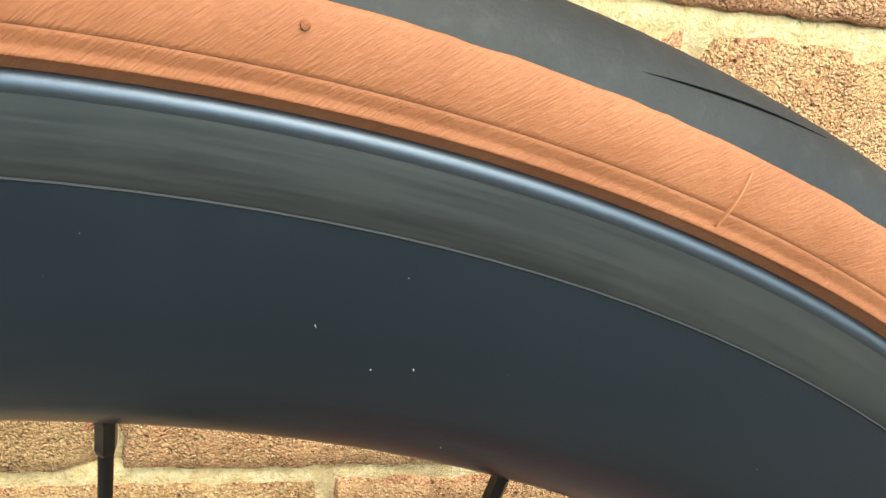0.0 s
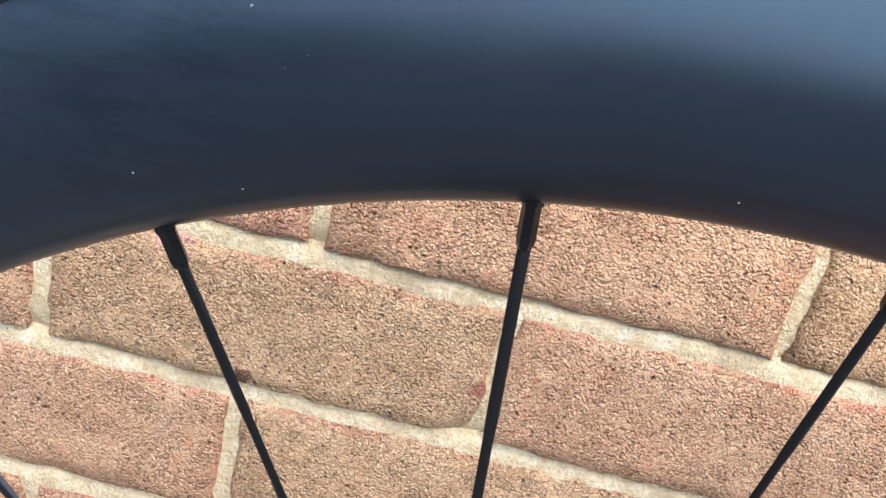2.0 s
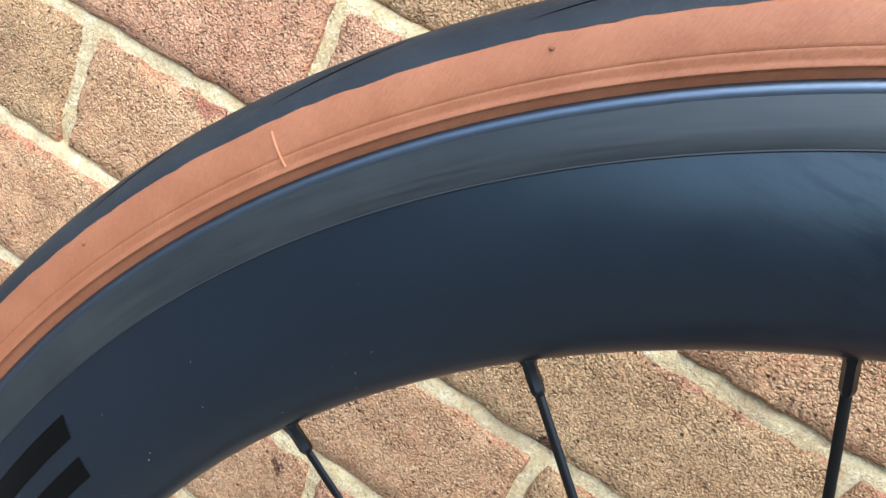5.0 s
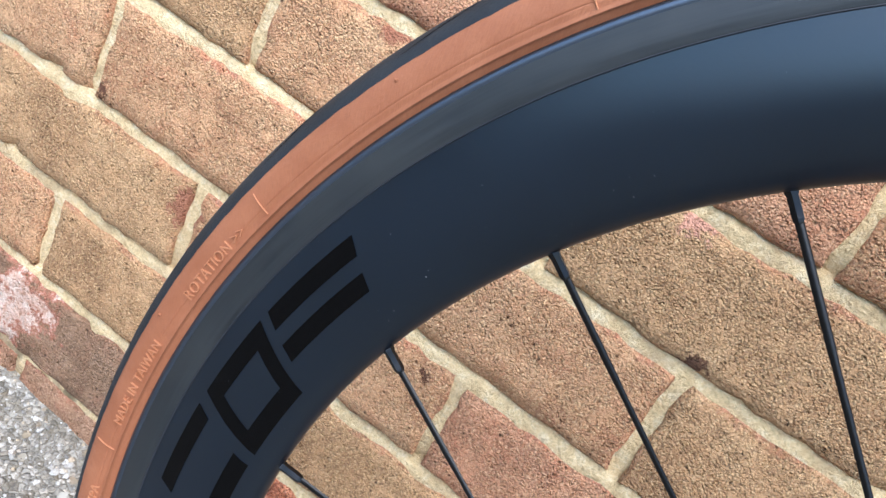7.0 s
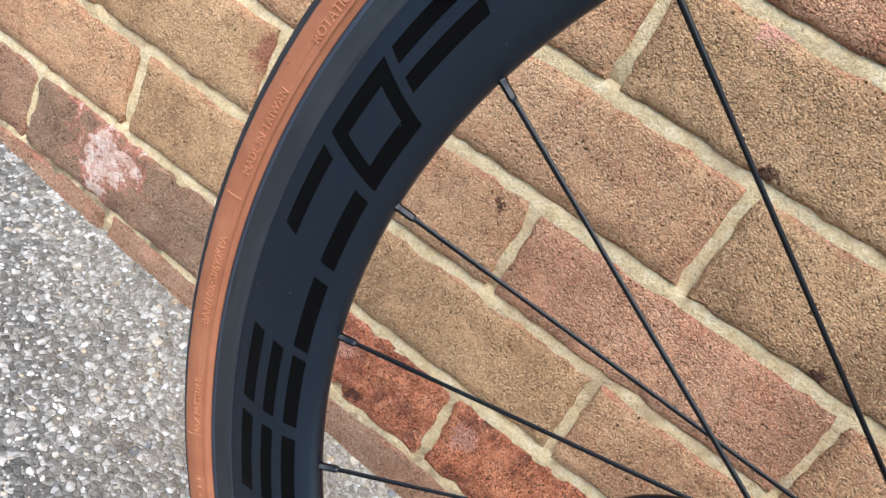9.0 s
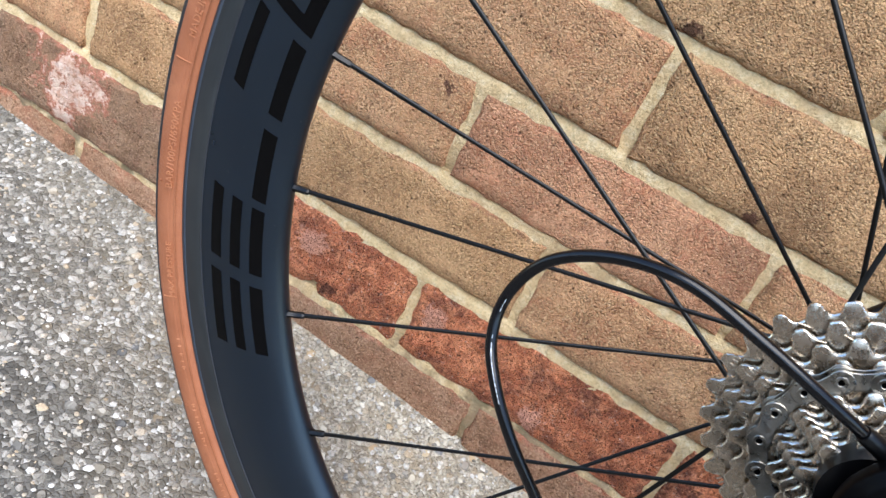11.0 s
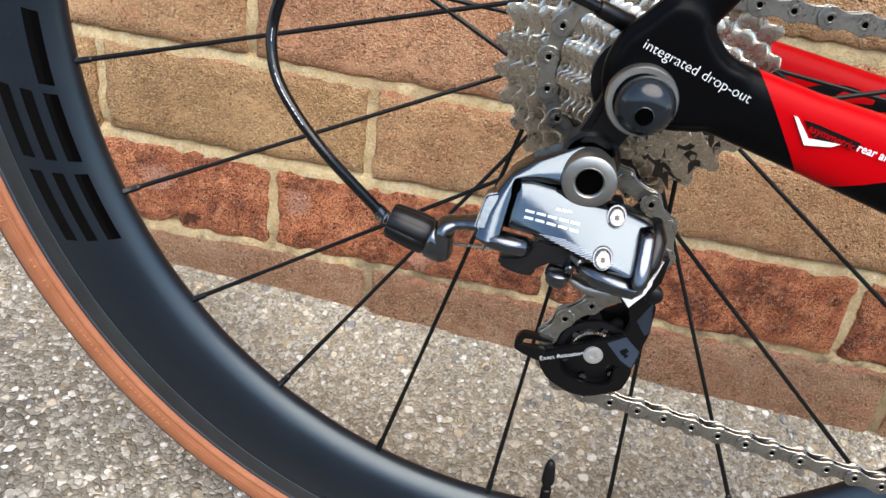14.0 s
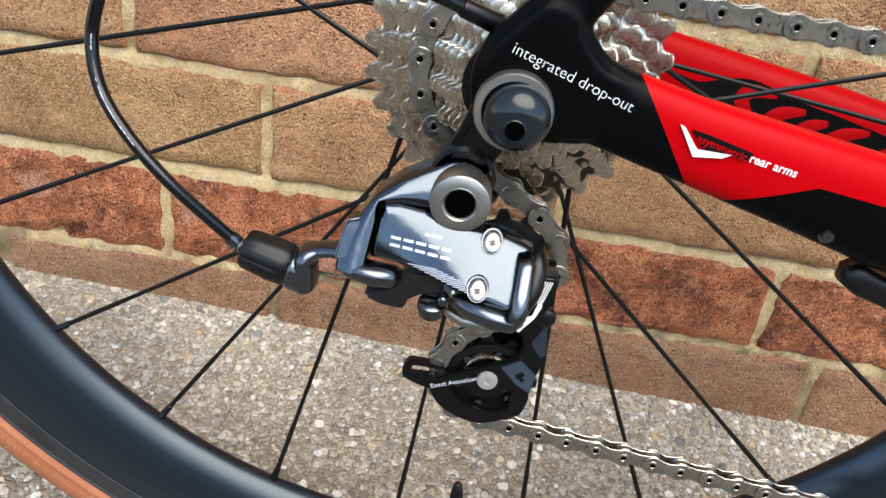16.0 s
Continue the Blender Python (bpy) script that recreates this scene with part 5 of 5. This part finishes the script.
    part("outer_pivot", loft([(0.0155, -0.0880, -0.0420, 0.0050, 0.0026), (0.0168, -0.0900, -0.0460, 0.0070, 0.0036), (0.0165, -0.0930, -0.0530, 0.0080, 0.0036), (0.0140, -0.0950, -0.0590, 0.0080, 0.0034), (0.0110, -0.0950, -0.0625, 0.0060, 0.0026)], 2.4, 28), M_ANOD, body, "black rounded pivot housing", sharp=60)
    for x, z in ((1.3, -40.9), (-1.0, -53.6)):
        sc = part("limit_screw", onto(lathe([(0.0, -0.0011), (0.0019, -0.0012), (0.0026, -0.0009), (0.0029, -0.0002), (0.0029, 0.0030)], 28, at=(x / 1000, 0, z / 1000)), 0.0013), M_BOLT, body, "bright star-head screw")
        well = part("screw_well", onto(lathe([(0.0029, -0.0002), (0.0034, -0.0003), (0.0036, 0.0006)], 28, at=(x / 1000, 0, z / 1000)), 0.0010), M_DARKMETAL, sc)
        star = []
        for i in range(12):
            r, q = (1.5 if i % 2 else 0.6), radians(30 * i + 12)
            star.append((x + r * math.cos(q), z + r * math.sin(q)))
        # raised dark star colours in the shade of the screw's socket
        part("star_socket", onto(plate(star, -0.0014, -0.0002, 0), 0.0013), M_RECESS_SHADE, sc)
    # worn brand print as plain bars
    bm = bmesh.new()
    for i in range(5):
        x = -30.6 + 4.1 * i
        for lo, hi in ((-47.6, -46.8), (-45.4, -44.6)):
            plate([(x, lo - 0.1 * i), (x + 3.3, lo - 0.1 - 0.1 * i), (x + 3.4, hi - 0.1 - 0.1 * i), (x + 0.1, hi - 0.1 * i)], -0.00008, 0.0002, 0, bm)
    for i in range(3):
        x = -20.0 + 2.0 * i
        plate([(x, -42.8), (x + 1.5, -42.9), (x + 1.6, -42.1), (x + 0.1, -42.0)], -0.00008, 0.0002, 0, bm)
    part("print_bar", onto(bm, 0.0008), M_SILVERPRINT, face)
    bm = bmesh.new()
    for i in range(12):
        x, z = -24 + 1.9 * i, -51.6 - 0.36 * i
        for q in range(4):
            plate([(x + 2.4 * q, z + 0.14 * q), (x + 2.4 * q + 2.4, z + 0.14 * q + 0.14), (x + 2.4 * q + 2.4, z + 0.14 * q - 0.02), (x + 2.4 * q, z + 0.14 * q - 0.16)], -0.00006, 0.0002, 0, bm)
    part("pinstripe", onto(bm, 0.0006), M_GREYPRINT, face)
    # arms under the plate
    part("lower_arm", loft([(-0.0085, -0.0985, -0.0598, 0.0030, 0.0018), (-0.0030, -0.1010, -0.0606, 0.0048, 0.0034), (0.0050, -0.1030, -0.0612, 0.0056, 0.0038), (0.0115, -0.1030, -0.0618, 0.0054, 0.0034), (0.0150, -0.1005, -0.0618, 0.0036, 0.0022)], 2.4, 28), M_DARKMETAL, body, "dark polished lower arm", sharp=60)
    part("lower_tongue", loft([(-0.0095, -0.0920, -0.0682, 0.0030, 0.0016), (-0.0040, -0.0935, -0.0692, 0.0044, 0.0022), (0.0030, -0.0935, -0.0696, 0.0046, 0.0026), (0.0085, -0.0925, -0.0700, 0.0040, 0.0024)], 2.6, 24), M_RING, body, "satin grey tongue of the lower knuckle", sharp=60)
    part("lower_knuckle", lathe([(0.0, -0.0800), (0.0045, -0.0800), (0.0062, -0.0780), (0.0066, -0.0500), (0.0056, -0.0490), (0.0, -0.0490)], 30, at=(0.0095, 0, -0.0665)), M_ANOD, body, "black alloy lower knuckle")
    part("clamp_arm", plate([(-36.9, -65.0), (-35.8, -63.9), (-30, -62.6), (-27.4, -61.0), (-24.8, -55.2), (-11.8, -54.4), (-6, -56.5), (-4, -61.0), (-12.0, -63.0), (-18.5, -63.4), (-21.8, -65.7), (-23.8, -67.6), (-22.6, -69.6), (-27, -70.0), (-31.6, -69.4), (-36.4, -67.7)], -0.0945, -0.0850, 0.0018, segs=5), M_CLAMP, body, "black cable clamp arm")
    cb = part("clamp_bolt", lathe([(0.0, 0.0036), (0.0036, 0.0036), (0.0046, 0.0030), (0.0048, 0.0016), (0.0048, 0.0008), (0.0042, 0.0004), (0.0042, -0.0018), (0.0034, -0.0027), (0.0, -0.0028)], 30), M_DARKMETAL, body, "dark round-headed clamp bolt")
    cb.matrix_local = pose(-0.0144, -0.0950, -0.0672, 90, 0, 0) @ Matrix.Rotation(radians(14), 4, "X")
    for x, z, ax in ((-9.3, -58.6, 30), (-11.1, -61.9, 0), (-5.9, -60.2, -20)):
        s = part("small_screw", lathe([(0.0, -0.0040), (0.0012, -0.0040), (0.0017, -0.0034), (0.0017, 0.0015)], 14), M_RING if ax else M_DARKMETAL, body, "small adjusting screw")
        s.matrix_local = pose(x / 1000, -0.0955, z / 1000, 0, 0, ax)
    # cable arm
    part("cable_arm", tube(spline([(-0.0420, -0.0830, -0.0572), (-0.0500, -0.0815, -0.0586), (-0.0560, -0.0812, -0.0604), (-0.0592, -0.0808, -0.0640), (-0.0588, -0.0800, -0.0745)], 6), [0.0034] * 6 + [0.0030] * 6 + [0.0034, 0.0037, 0.0040, 0.0043, 0.0046, 0.0048] + [0.0050] * 6 + [0.0046], 20, squash=(1.55, 0.85)), M_DARKMETAL, body, "polished cable arm", sharp=60)
    axis = Vector((0.955, -0.04, -0.22)).normalized()
    tip = Vector((-0.0832, -0.0790, -0.0644))
    q = axis.to_track_quat("Y", "Z").to_matrix().to_4x4()
    boss = part("boss", lathe([(0.0, 0.0190), (0.0072, 0.0190), (0.0080, 0.0200), (0.0080, 0.0245), (0.0070, 0.0255), (0.0, 0.0255)], 30), M_DARKMETAL, body, "dark alloy boss")
    boss.matrix_local = Matrix.Translation(tip) @ q
    bm = bmesh.new()
    n, prof = 60, [(0.0040, 0.0020), (0.0062, 0.0022), (0.0070, 0.0035), (0.0074, 0.0080), (0.0078, 0.0140), (0.0076, 0.0180), (0.0068, 0.0190)]
    rings = []
    for i in range(n):
        a = 2 * math.pi * i / n
        g = 1 - 0.07 * max(0.0, math.cos(a * 8)) ** 6
        rings.append([bm.verts.new((r * (g if 0 < j < 6 else 1) * math.cos(a), y, r * (g if 0 < j < 6 else 1) * math.sin(a))) for j, (r, y) in enumerate(prof)])
    for i in range(n):
        p1, q1 = rings[i], rings[(i + 1) % n]
        for j in range(len(prof) - 1):
            bm.faces.new((p1[j], p1[j + 1], q1[j + 1], q1[j]))
    bm.faces.new([r[0] for r in rings])
    barrel = part("barrel_adjuster", bm, M_PLASTIC, body, "black ribbed barrel adjuster")
    barrel.matrix_local = Matrix.Translation(tip) @ q
    end = part("thread_end", lathe([(0.0, -0.0030), (0.0024, -0.0030), (0.0027, -0.0022), (0.0024, -0.0016), (0.0027, -0.0008), (0.0024, 0.0), (0.0027, 0.0008), (0.0024, 0.0016), (0.0027, 0.0024), (0.0, 0.0026)], 20), M_BOLT, body)
    end.matrix_local = Matrix.Translation(tip) @ q
    part("inner_cable", tube([tip + axis * 0.024, Vector((-0.0460, -0.0850, -0.0665)), Vector((-0.0350, -0.0890, -0.0635))], 0.0006, 8), M_CHAIN, body)

    # cage and pulleys
    y0, y1 = CAGE_Y - 0.0062, CAGE_Y - 0.0040
    bm = plate([(-9.2, -128.8), (4.3, -122.0), (15.6, -116.2), (23.4, -112.3), (24.3, -105.9), (22.0, -97.8), (20.0, -90), (23, -76), (22.0, -66), (29.5, -66), (30.4, -73.0), (28.0, -83.0), (31.2, -91.5), (33.6, -96.9), (34.0, -110.1), (32.2, -119.9), (30.8, -131.0), (24.0, -129.4), (21.5, -129.0), (19.0, -133.0), (12.6, -135.4), (6.0, -133.2), (4.0, -130.2), (-2.3, -132.4), (-9.8, -134.6)], y0, y1, 0.0007)
    plate([(-9.8, -134.0), (-8.4, -138.2), (-5.0, -142.6), (0.5, -146.0), (8.7, -148.6), (16.0, -148.0), (25.2, -143.6), (29.4, -140.2), (31.0, -130.0), (24.0, -129.2), (23.0, -138.0), (15.6, -141.5), (9.1, -140.9), (2.0, -137.6), (-2.3, -132.0)], y0, y1, 0.0006, bm, soft=4)
    plate([(-9.5, -134.5), (-20.6, -131.4), (-22.4, -128.5), (-22.0, -124.2), (-18.2, -121.4), (-7.0, -122.6), (-6.6, -124.2), (-17.0, -124.2), (-18.8, -125.6), (-18.4, -128.2), (-9.0, -128.2)], y0 - 0.0003, y1 + 0.0014, 0.0005, bm, soft=4)
    cage = part("cage", bm, M_ANOD, body, "black cage plate with white and grey graphics")
    sy = -0.0655
    shoulder = part("cage_shoulder", plate([(13.5, -84.5), (19.5, -77), (21.5, -65), (29.5, -64.5), (29.0, -76), (25.0, -84), (20.5, -91.5), (17, -90)], sy, sy + 0.0100, 0.0010, segs=3), M_ANOD, body, "black upper end of the cage with a white flash")
    part("white_flash", plate([(18.9, -89.6), (15.0, -85.6), (22.6, -81.3), (23.6, -76.4), (25.0, -73.4), (25.4, -77.4), (23.6, -82.6)], sy - 0.00012, sy + 0.0003, 0), M_WHITE, shoulder)
    for i in range(4):
        part("white_stripe", plate([(22.4 + 0.85 * i, -76.5 + 0.5 * i), (24.4 + 0.85 * i, -66.4), (24.9 + 0.85 * i, -66.4), (22.9 + 0.85 * i, -76.5 + 0.5 * i)], sy - 0.00012, sy + 0.0003, 0), M_WHITE, shoulder)
    part("stop_knob", lathe([(0.0, -0.0035), (0.0024, -0.0034), (0.0036, -0.0026), (0.0040, -0.0010), (0.0036, 0.0020)], 24, at=(0.0290, -0.0560, -0.0860)), M_PLASTIC, body, "small black stop knob")
    bm = plate([(20, -64), (27, -68), (30, -98), (28, -132), (18, -145), (4, -145), (-4, -140), (-7, -128), (2, -114), (19, -104), (18, -84)], CAGE_Y + 0.0042, CAGE_Y + 0.0058, 0.0005)
    part("inner_cage", bm, M_ANOD, body, "black inner cage plate")
    blue = material("blue_grey_print", (0.026, 0.038, 0.058), 0.4)
    for i in range(9):
        part("grey_stripe", plate([(27.2 + 0.55 * i, -104.4 - 0.7 * i), (31.6 + 0.28 * i, -94.6 - 1.6 * i), (31.9 + 0.28 * i, -95.2 - 1.6 * i), (27.5 + 0.55 * i, -104.8 - 0.7 * i)], y0 - 0.00018, y0 + 0.0002, 0), blue, cage)
    part("grey_flash", plate([(17.4, -118.0), (24.7, -113.2), (32.0, -119.4), (30.6, -128.4), (24.8, -125.4)], y0 - 0.00018, y0 + 0.0002, 0), blue, cage)
    mark = plate([(23.5, -120.6), (26.0, -118.6), (27.6, -119.8), (26.6, -121.4), (28.0, -122.2), (26.6, -124.0), (25.8, -122.6), (24.6, -122.4)], y0 - 0.00028, y0 + 0.0002, 0)
    part("print_mark", mark, M_ANOD, cage)

    def on_bar(u, v, w):
        c, s = math.cos(radians(22.6)), math.sin(radians(22.6))
        return Vector((-0.0096 + u * c - v * s, y0 - 0.0005, -0.1338 + u * s + v * c))
    part("printed_words", writing("Exact Actuation", 0.0031, 0.0, on_bar, 1.0, 0.0), M_WHITE, cage)
    for c in (UPPER, LOWER):
        pts, pitch = cog_outline(11, 0.3)
        k = (PULLEY_R - 0.0034) / pitch
        outer = [(x * k + c.x, z * k + c.y) for x, z in pts]
        inner = [(c.x + 0.0045 * (x - c.x) / math.hypot(x - c.x, z - c.y), c.y + 0.0045 * (z - c.y) / math.hypot(x - c.x, z - c.y)) for x, z in outer]
        pul = part("pulley", ringplate(outer, inner, CAGE_Y - 0.0010, CAGE_Y + 0.0010), M_PLASTIC, body, "black toothed pulley wheel", sharp=30)
        part("pulley_rim", lathe([(0.0175, -0.0011), (0.0172, -0.0026), (0.0145, -0.0030), (0.0140, -0.0012)], 40, at=(c.x, CAGE_Y, c.y)), M_PLASTIC, pul)
        for q in range(6):
            a = radians(60 * q + 20)
            at = (c.x + 0.0128 * math.cos(a), CAGE_Y, c.y + 0.0128 * math.sin(a))
            part("pulley_rib", lathe([(0.0, -0.0034), (0.0016, -0.0033), (0.0020, -0.0026), (0.0020, -0.0010)], 12, at=at), M_DARKMETAL, pul)
        part("bush_ring", lathe([(0.0106, -0.0012), (0.0105, -0.0036), (0.0100, -0.0042), (0.0092, -0.0040), (0.0090, -0.0012)], 40, at=(c.x - 0.0006, CAGE_Y, c.y + 0.0020)), M_STEEL, pul, "bare metal bush ring")
        part("pulley_bolt", lathe([(0.0, -0.0066), (0.0013, -0.0067), (0.0015, -0.0073), (0.0033, -0.0075), (0.0041, -0.0072), (0.0044, -0.0064), (0.0044, -0.0030)], 28, at=(c.x - 0.0006, CAGE_Y, c.y + 0.0020)), M_ZINC, pul, "bright pulley bolt")
    return body


derailleur = build_derailleur()

# ---- gear cable ----


def build_cable():
    pts = [(-0.0842, -0.0788, -0.0636), (-0.1057, -0.0822, -0.0438), (-0.1211, -0.0802, -0.0288), (-0.1312, -0.0752, -0.0160), (-0.1341, -0.0710, 0.0000), (-0.1275, -0.0700, 0.0180), (-0.1100, -0.0724, 0.0319), (-0.0873, -0.0765, 0.0388), (-0.0609, -0.0790, 0.0359), (-0.0336, -0.0765, 0.0292), (-0.0114, -0.0672, 0.0214)]
    line = spline(pts, 10)
    cable = part("gear_cable", tube(line, 0.00215, 16), M_HOUSING, bicycle, "looped black gear cable housing", sharp=60)
    d = (line[-1] - line[-6]).normalized()
    part("ferrule", tube([line[-1] - d * 0.010, line[-1] - d * 0.009, line[-1], line[-1] + d * 0.004], [0.0026, 0.0030, 0.0033, 0.0036], 18), M_FRAME, cable, "black ferrule at the frame")
    part("ferrule", tube([line[0] - (line[4] - line[0]).normalized() * 0.002, line[0] + (line[4] - line[0]).normalized() * 0.003], [0.0029, 0.0027], 16), M_DARKMETAL, cable)
    # worn white print: two thin streaks along the housing
    rng = random.Random(3)
    for first, last, chance in ((17, 31, 0.85), (35, 41, 0.6), (43, 46, 0.4)):
        for i in range(first, last):
            if rng.random() > chance:
                continue
            q, e = line[i], line[i + 1]
            t = (e - q)
            side = Vector((0, -1, 0)) - t.normalized() * Vector((0, -1, 0)).dot(t.normalized())
            side.normalize()
            out = t.normalized().cross(side)
            wide = rng.uniform(0.03, 0.09)
            bm = bmesh.new()
            vs = []
            for u in (0.0, rng.uniform(0.7, 1.0)):
                for k in (-wide, 0.0, wide):
                    dirn = (side * math.cos(k + 0.35) + out * math.sin(k + 0.35))
                    vs.append(bm.verts.new(q + t * u + dirn * 0.00222))
            bm.faces.new((vs[0], vs[1], vs[4], vs[3]))
            bm.faces.new((vs[1], vs[2], vs[5], vs[4]))
            part("print_bar", bm, M_SILVERPRINT, cable)


build_cable()

# ---- loose grit on the ground ----


def build_grit():
    rng = random.Random(11)
    verts, faces = [], []
    ico = bmesh.new()
    bmesh.ops.create_icosphere(ico, subdivisions=1, radius=1.0)
    iv = [v.co.copy() for v in ico.verts]
    ifc = [[v.index for v in f.verts] for f in ico.faces]
    ico.free()
    made = 0
    while made < 14000:
        x, y = rng.uniform(-0.95, 0.50), rng.uniform(-0.22, 0.203)
        if rng.random() > 0.55 + 0.45 * (y + 0.2) / 0.4:
            continue
        s = min(0.0042, max(0.0008, rng.lognormvariate(math.log(0.00145), 0.45)))
        m = Euler((rng.uniform(0, 6), rng.uniform(0, 6), rng.uniform(0, 6))).to_matrix()
        sc = (s * rng.uniform(0.8, 1.35), s * rng.uniform(0.7, 1.1), s * rng.uniform(0.45, 0.75))
        z = ground_z(x, y) + 0.0012 * noise.noise((x * 22, y * 22, 0))
        turn = Matrix.Rotation(rng.uniform(0, 6.28), 3, "Z") @ Euler((rng.uniform(-0.4, 0.4), rng.uniform(-0.4, 0.4), 0)).to_matrix()
        b = len(verts)
        for v in iv:
            w = m @ v
            w = w * rng.uniform(0.78, 1.12)
            w = turn @ Vector((w.x * sc[0], w.y * sc[1], w.z * sc[2]))
            verts.append((x + w.x, y + w.y, z + sc[2] * 0.15 + w.z))
        faces += [[b + i for i in f] for f in ifc]
        made += 1
    me = bpy.data.meshes.new("grit")
    me.from_pydata(verts, [], faces)
    me.materials.append(M_GRIT)
    tagged(new("grit", me), "loose pale grit and chippings on the asphalt", "gravel", kind="stuff")


build_grit()

# ---- bricks ----
# each course: x of one upright joint, and the brick's pitch
JOINTS = [(-0.1416, 0.2155), (-0.2270, 0.2310), (-0.1515, 0.2172), (-0.2485, 0.2252), (-0.1445, 0.2218), (-0.0215, 0.2275), (-0.1198, 0.2220), (-0.010, 0.2240), (-0.122, 0.2230), (-0.012, 0.2240), (-0.120, 0.2230), (-0.012, 0.2240), (-0.120, 0.2230)]


def brick_mesh(length, height, depth, seed, rough=1.0, chips=()):
    """A brick with an uneven face. chips: (x, z, size) where the arris is broken away."""
    rng = random.Random(seed)
    nx, nz = 22, 8
    bm = bmesh.new()
    front = []
    ins = 0.0022
    for j in range(nz + 1):
        for i in range(nx + 1):
            u, v = i / nx, j / nz
            x = -length / 2 + ins + u * (length - 2 * ins)
            z = -height / 2 + ins + v * (height - 2 * ins)
            edge = i in (0, nx) or j in (0, nz)
            if edge:
                x += rng.uniform(-0.0016, 0.0013)
                z += rng.uniform(-0.0016, 0.0013)
            y = rng.uniform(-0.0008, 0.0007) * rough + (0.0006 if edge else 0)
            for cx, cz, size in chips:
                far = math.hypot(x - cx * length / 2, z - cz * height / 2) + rng.uniform(-0.0015, 0.0015)
                if far < size:
                    y += 0.0075 * min(1.0, 1.6 * (1 - far / size))
            front.append(bm.verts.new((x, y, z)))

    def at(i, j):
        return front[j * (nx + 1) + i]
    for j in range(nz):
        for i in range(nx):
            bm.faces.new((at(i, j), at(i + 1, j), at(i + 1, j + 1), at(i, j + 1)))
    loop = [at(i, 0) for i in range(nx)] + [at(nx, j) for j in range(nz)] + [at(i, nz) for i in range(nx, 0, -1)] + [at(0, j) for j in range(nz, 0, -1)]
    outer = [bm.verts.new((v.co.x + math.copysign(ins, v.co.x) * (1 if abs(v.co.x) > length / 2 - 0.006 else 0), v.co.y + 0.0026, v.co.z + math.copysign(ins, v.co.z) * (1 if abs(v.co.z) > height / 2 - 0.006 else 0))) for v in loop]
    rear = [bm.verts.new((v.co.x, depth, v.co.z)) for v in outer]
    n = len(loop)
    for i in range(n):
        j = (i + 1) % n
        bm.faces.new((loop[j], loop[i], outer[i], outer[j]))
        bm.faces.new((outer[j], outer[i], rear[i], rear[j]))
    return bm


def build_bricks():
    rng = random.Random(21)
    for row, (x0, pitch) in enumerate(JOINTS):
        z, course = (BEDS[row] + BEDS[row + 1]) / 2, BEDS[row + 1] - BEDS[row]
        meshes = []
        for v in range(5):
            # one in five has lost a corner, others have small bites out of an edge
            chips = [(rng.uniform(-0.9, 0.9), rng.choice((-1, 1)), rng.uniform(0.004, 0.009)) for _ in range(rng.randrange(3))]
            if v == 4:
                chips.append((1, -1, rng.uniform(0.014, 0.019)))
            o = part("brick", brick_mesh(pitch - 0.0078, course - (0.0056 if row < 2 else 0.0086), 0.04, row * 10 + v, 2.2 if row == 1 else 1.0, chips), M_BUFF, wall, sharp=50)
            meshes.append(o.data)
            bpy.data.objects.remove(o)
        k0 = int(math.floor((-1.5 - x0) / pitch)) + 1
        for k in range(k0, k0 + int(2.6 / pitch)):
            x = x0 + pitch * (k + 0.5)
            if x > 1.1:
                break
            me = meshes[4 if (row, k) == (5, -1) or rng.random() < 0.06 else rng.randrange(4)].copy()
            if row == 0:
                mat = M_BROWN
            elif row == 1:
                mat = (M_RED if rng.random() < 0.62 else M_RUST) if x > -0.42 else (M_SPALL if x > -0.66 else M_BROWN)
            elif row == 2:
                mat = M_OCHRE if rng.random() < 0.6 else M_BUFF
            else:
                mat = rng.choice((M_BUFF, M_BUFF, M_OCHRE, M_PINK, M_OCHRE))
            me.materials[0] = mat
            b = shared("brick", me, wall)
            b.matrix_local = pose(x + rng.uniform(-0.001, 0.001), WALL_Y + rng.uniform(-0.0022, 0.0004), z + rng.uniform(-0.0008, 0.0008), rng.uniform(-0.5, 0.5), rng.uniform(-0.35, 0.35), rng.uniform(-0.3, 0.3))


build_bricks()


def build_brickwork():
    """The rest of the wall, past what the camera sees: plain bricks in the same bond."""
    verts, faces = [], []
    course, pitch = 0.0775, 0.2235
    for row in range(-6, 30):
        z = BEDS[0] + course * (row + 0.5) if row < 0 else ((BEDS[row] + BEDS[row + 1]) / 2 if row < 13 else BEDS[13] + course * (row - 12.5))
        x = -6.9 + (0.11 if row % 2 else 0.0)
        while x < 6.7:
            if not (-1.62 < x < 1.06 and 0 <= row < 13):
                b0 = len(verts)
                for px in (x + 0.004, x + pitch - 0.004):
                    for py in (WALL_Y - 0.001, WALL_Y + 0.02):
                        for pz in (z - course / 2 + 0.0045, z + course / 2 - 0.0045):
                            verts.append((px, py, pz))
                faces += [[b0 + i for i in f] for f in ((0, 4, 5, 1), (1, 5, 7, 3), (0, 2, 6, 4), (0, 1, 3, 2), (4, 6, 7, 5))]
            x += pitch
    me = bpy.data.meshes.new("brickwork")
    me.from_pydata(verts, [], faces)
    me.materials.append(M_FARBRICK)
    ob = new("brickwork", me)
    ob.parent = wall
    tagged(ob, "rest of the brick wall in buff and brown", kind="stuff")


build_brickwork()
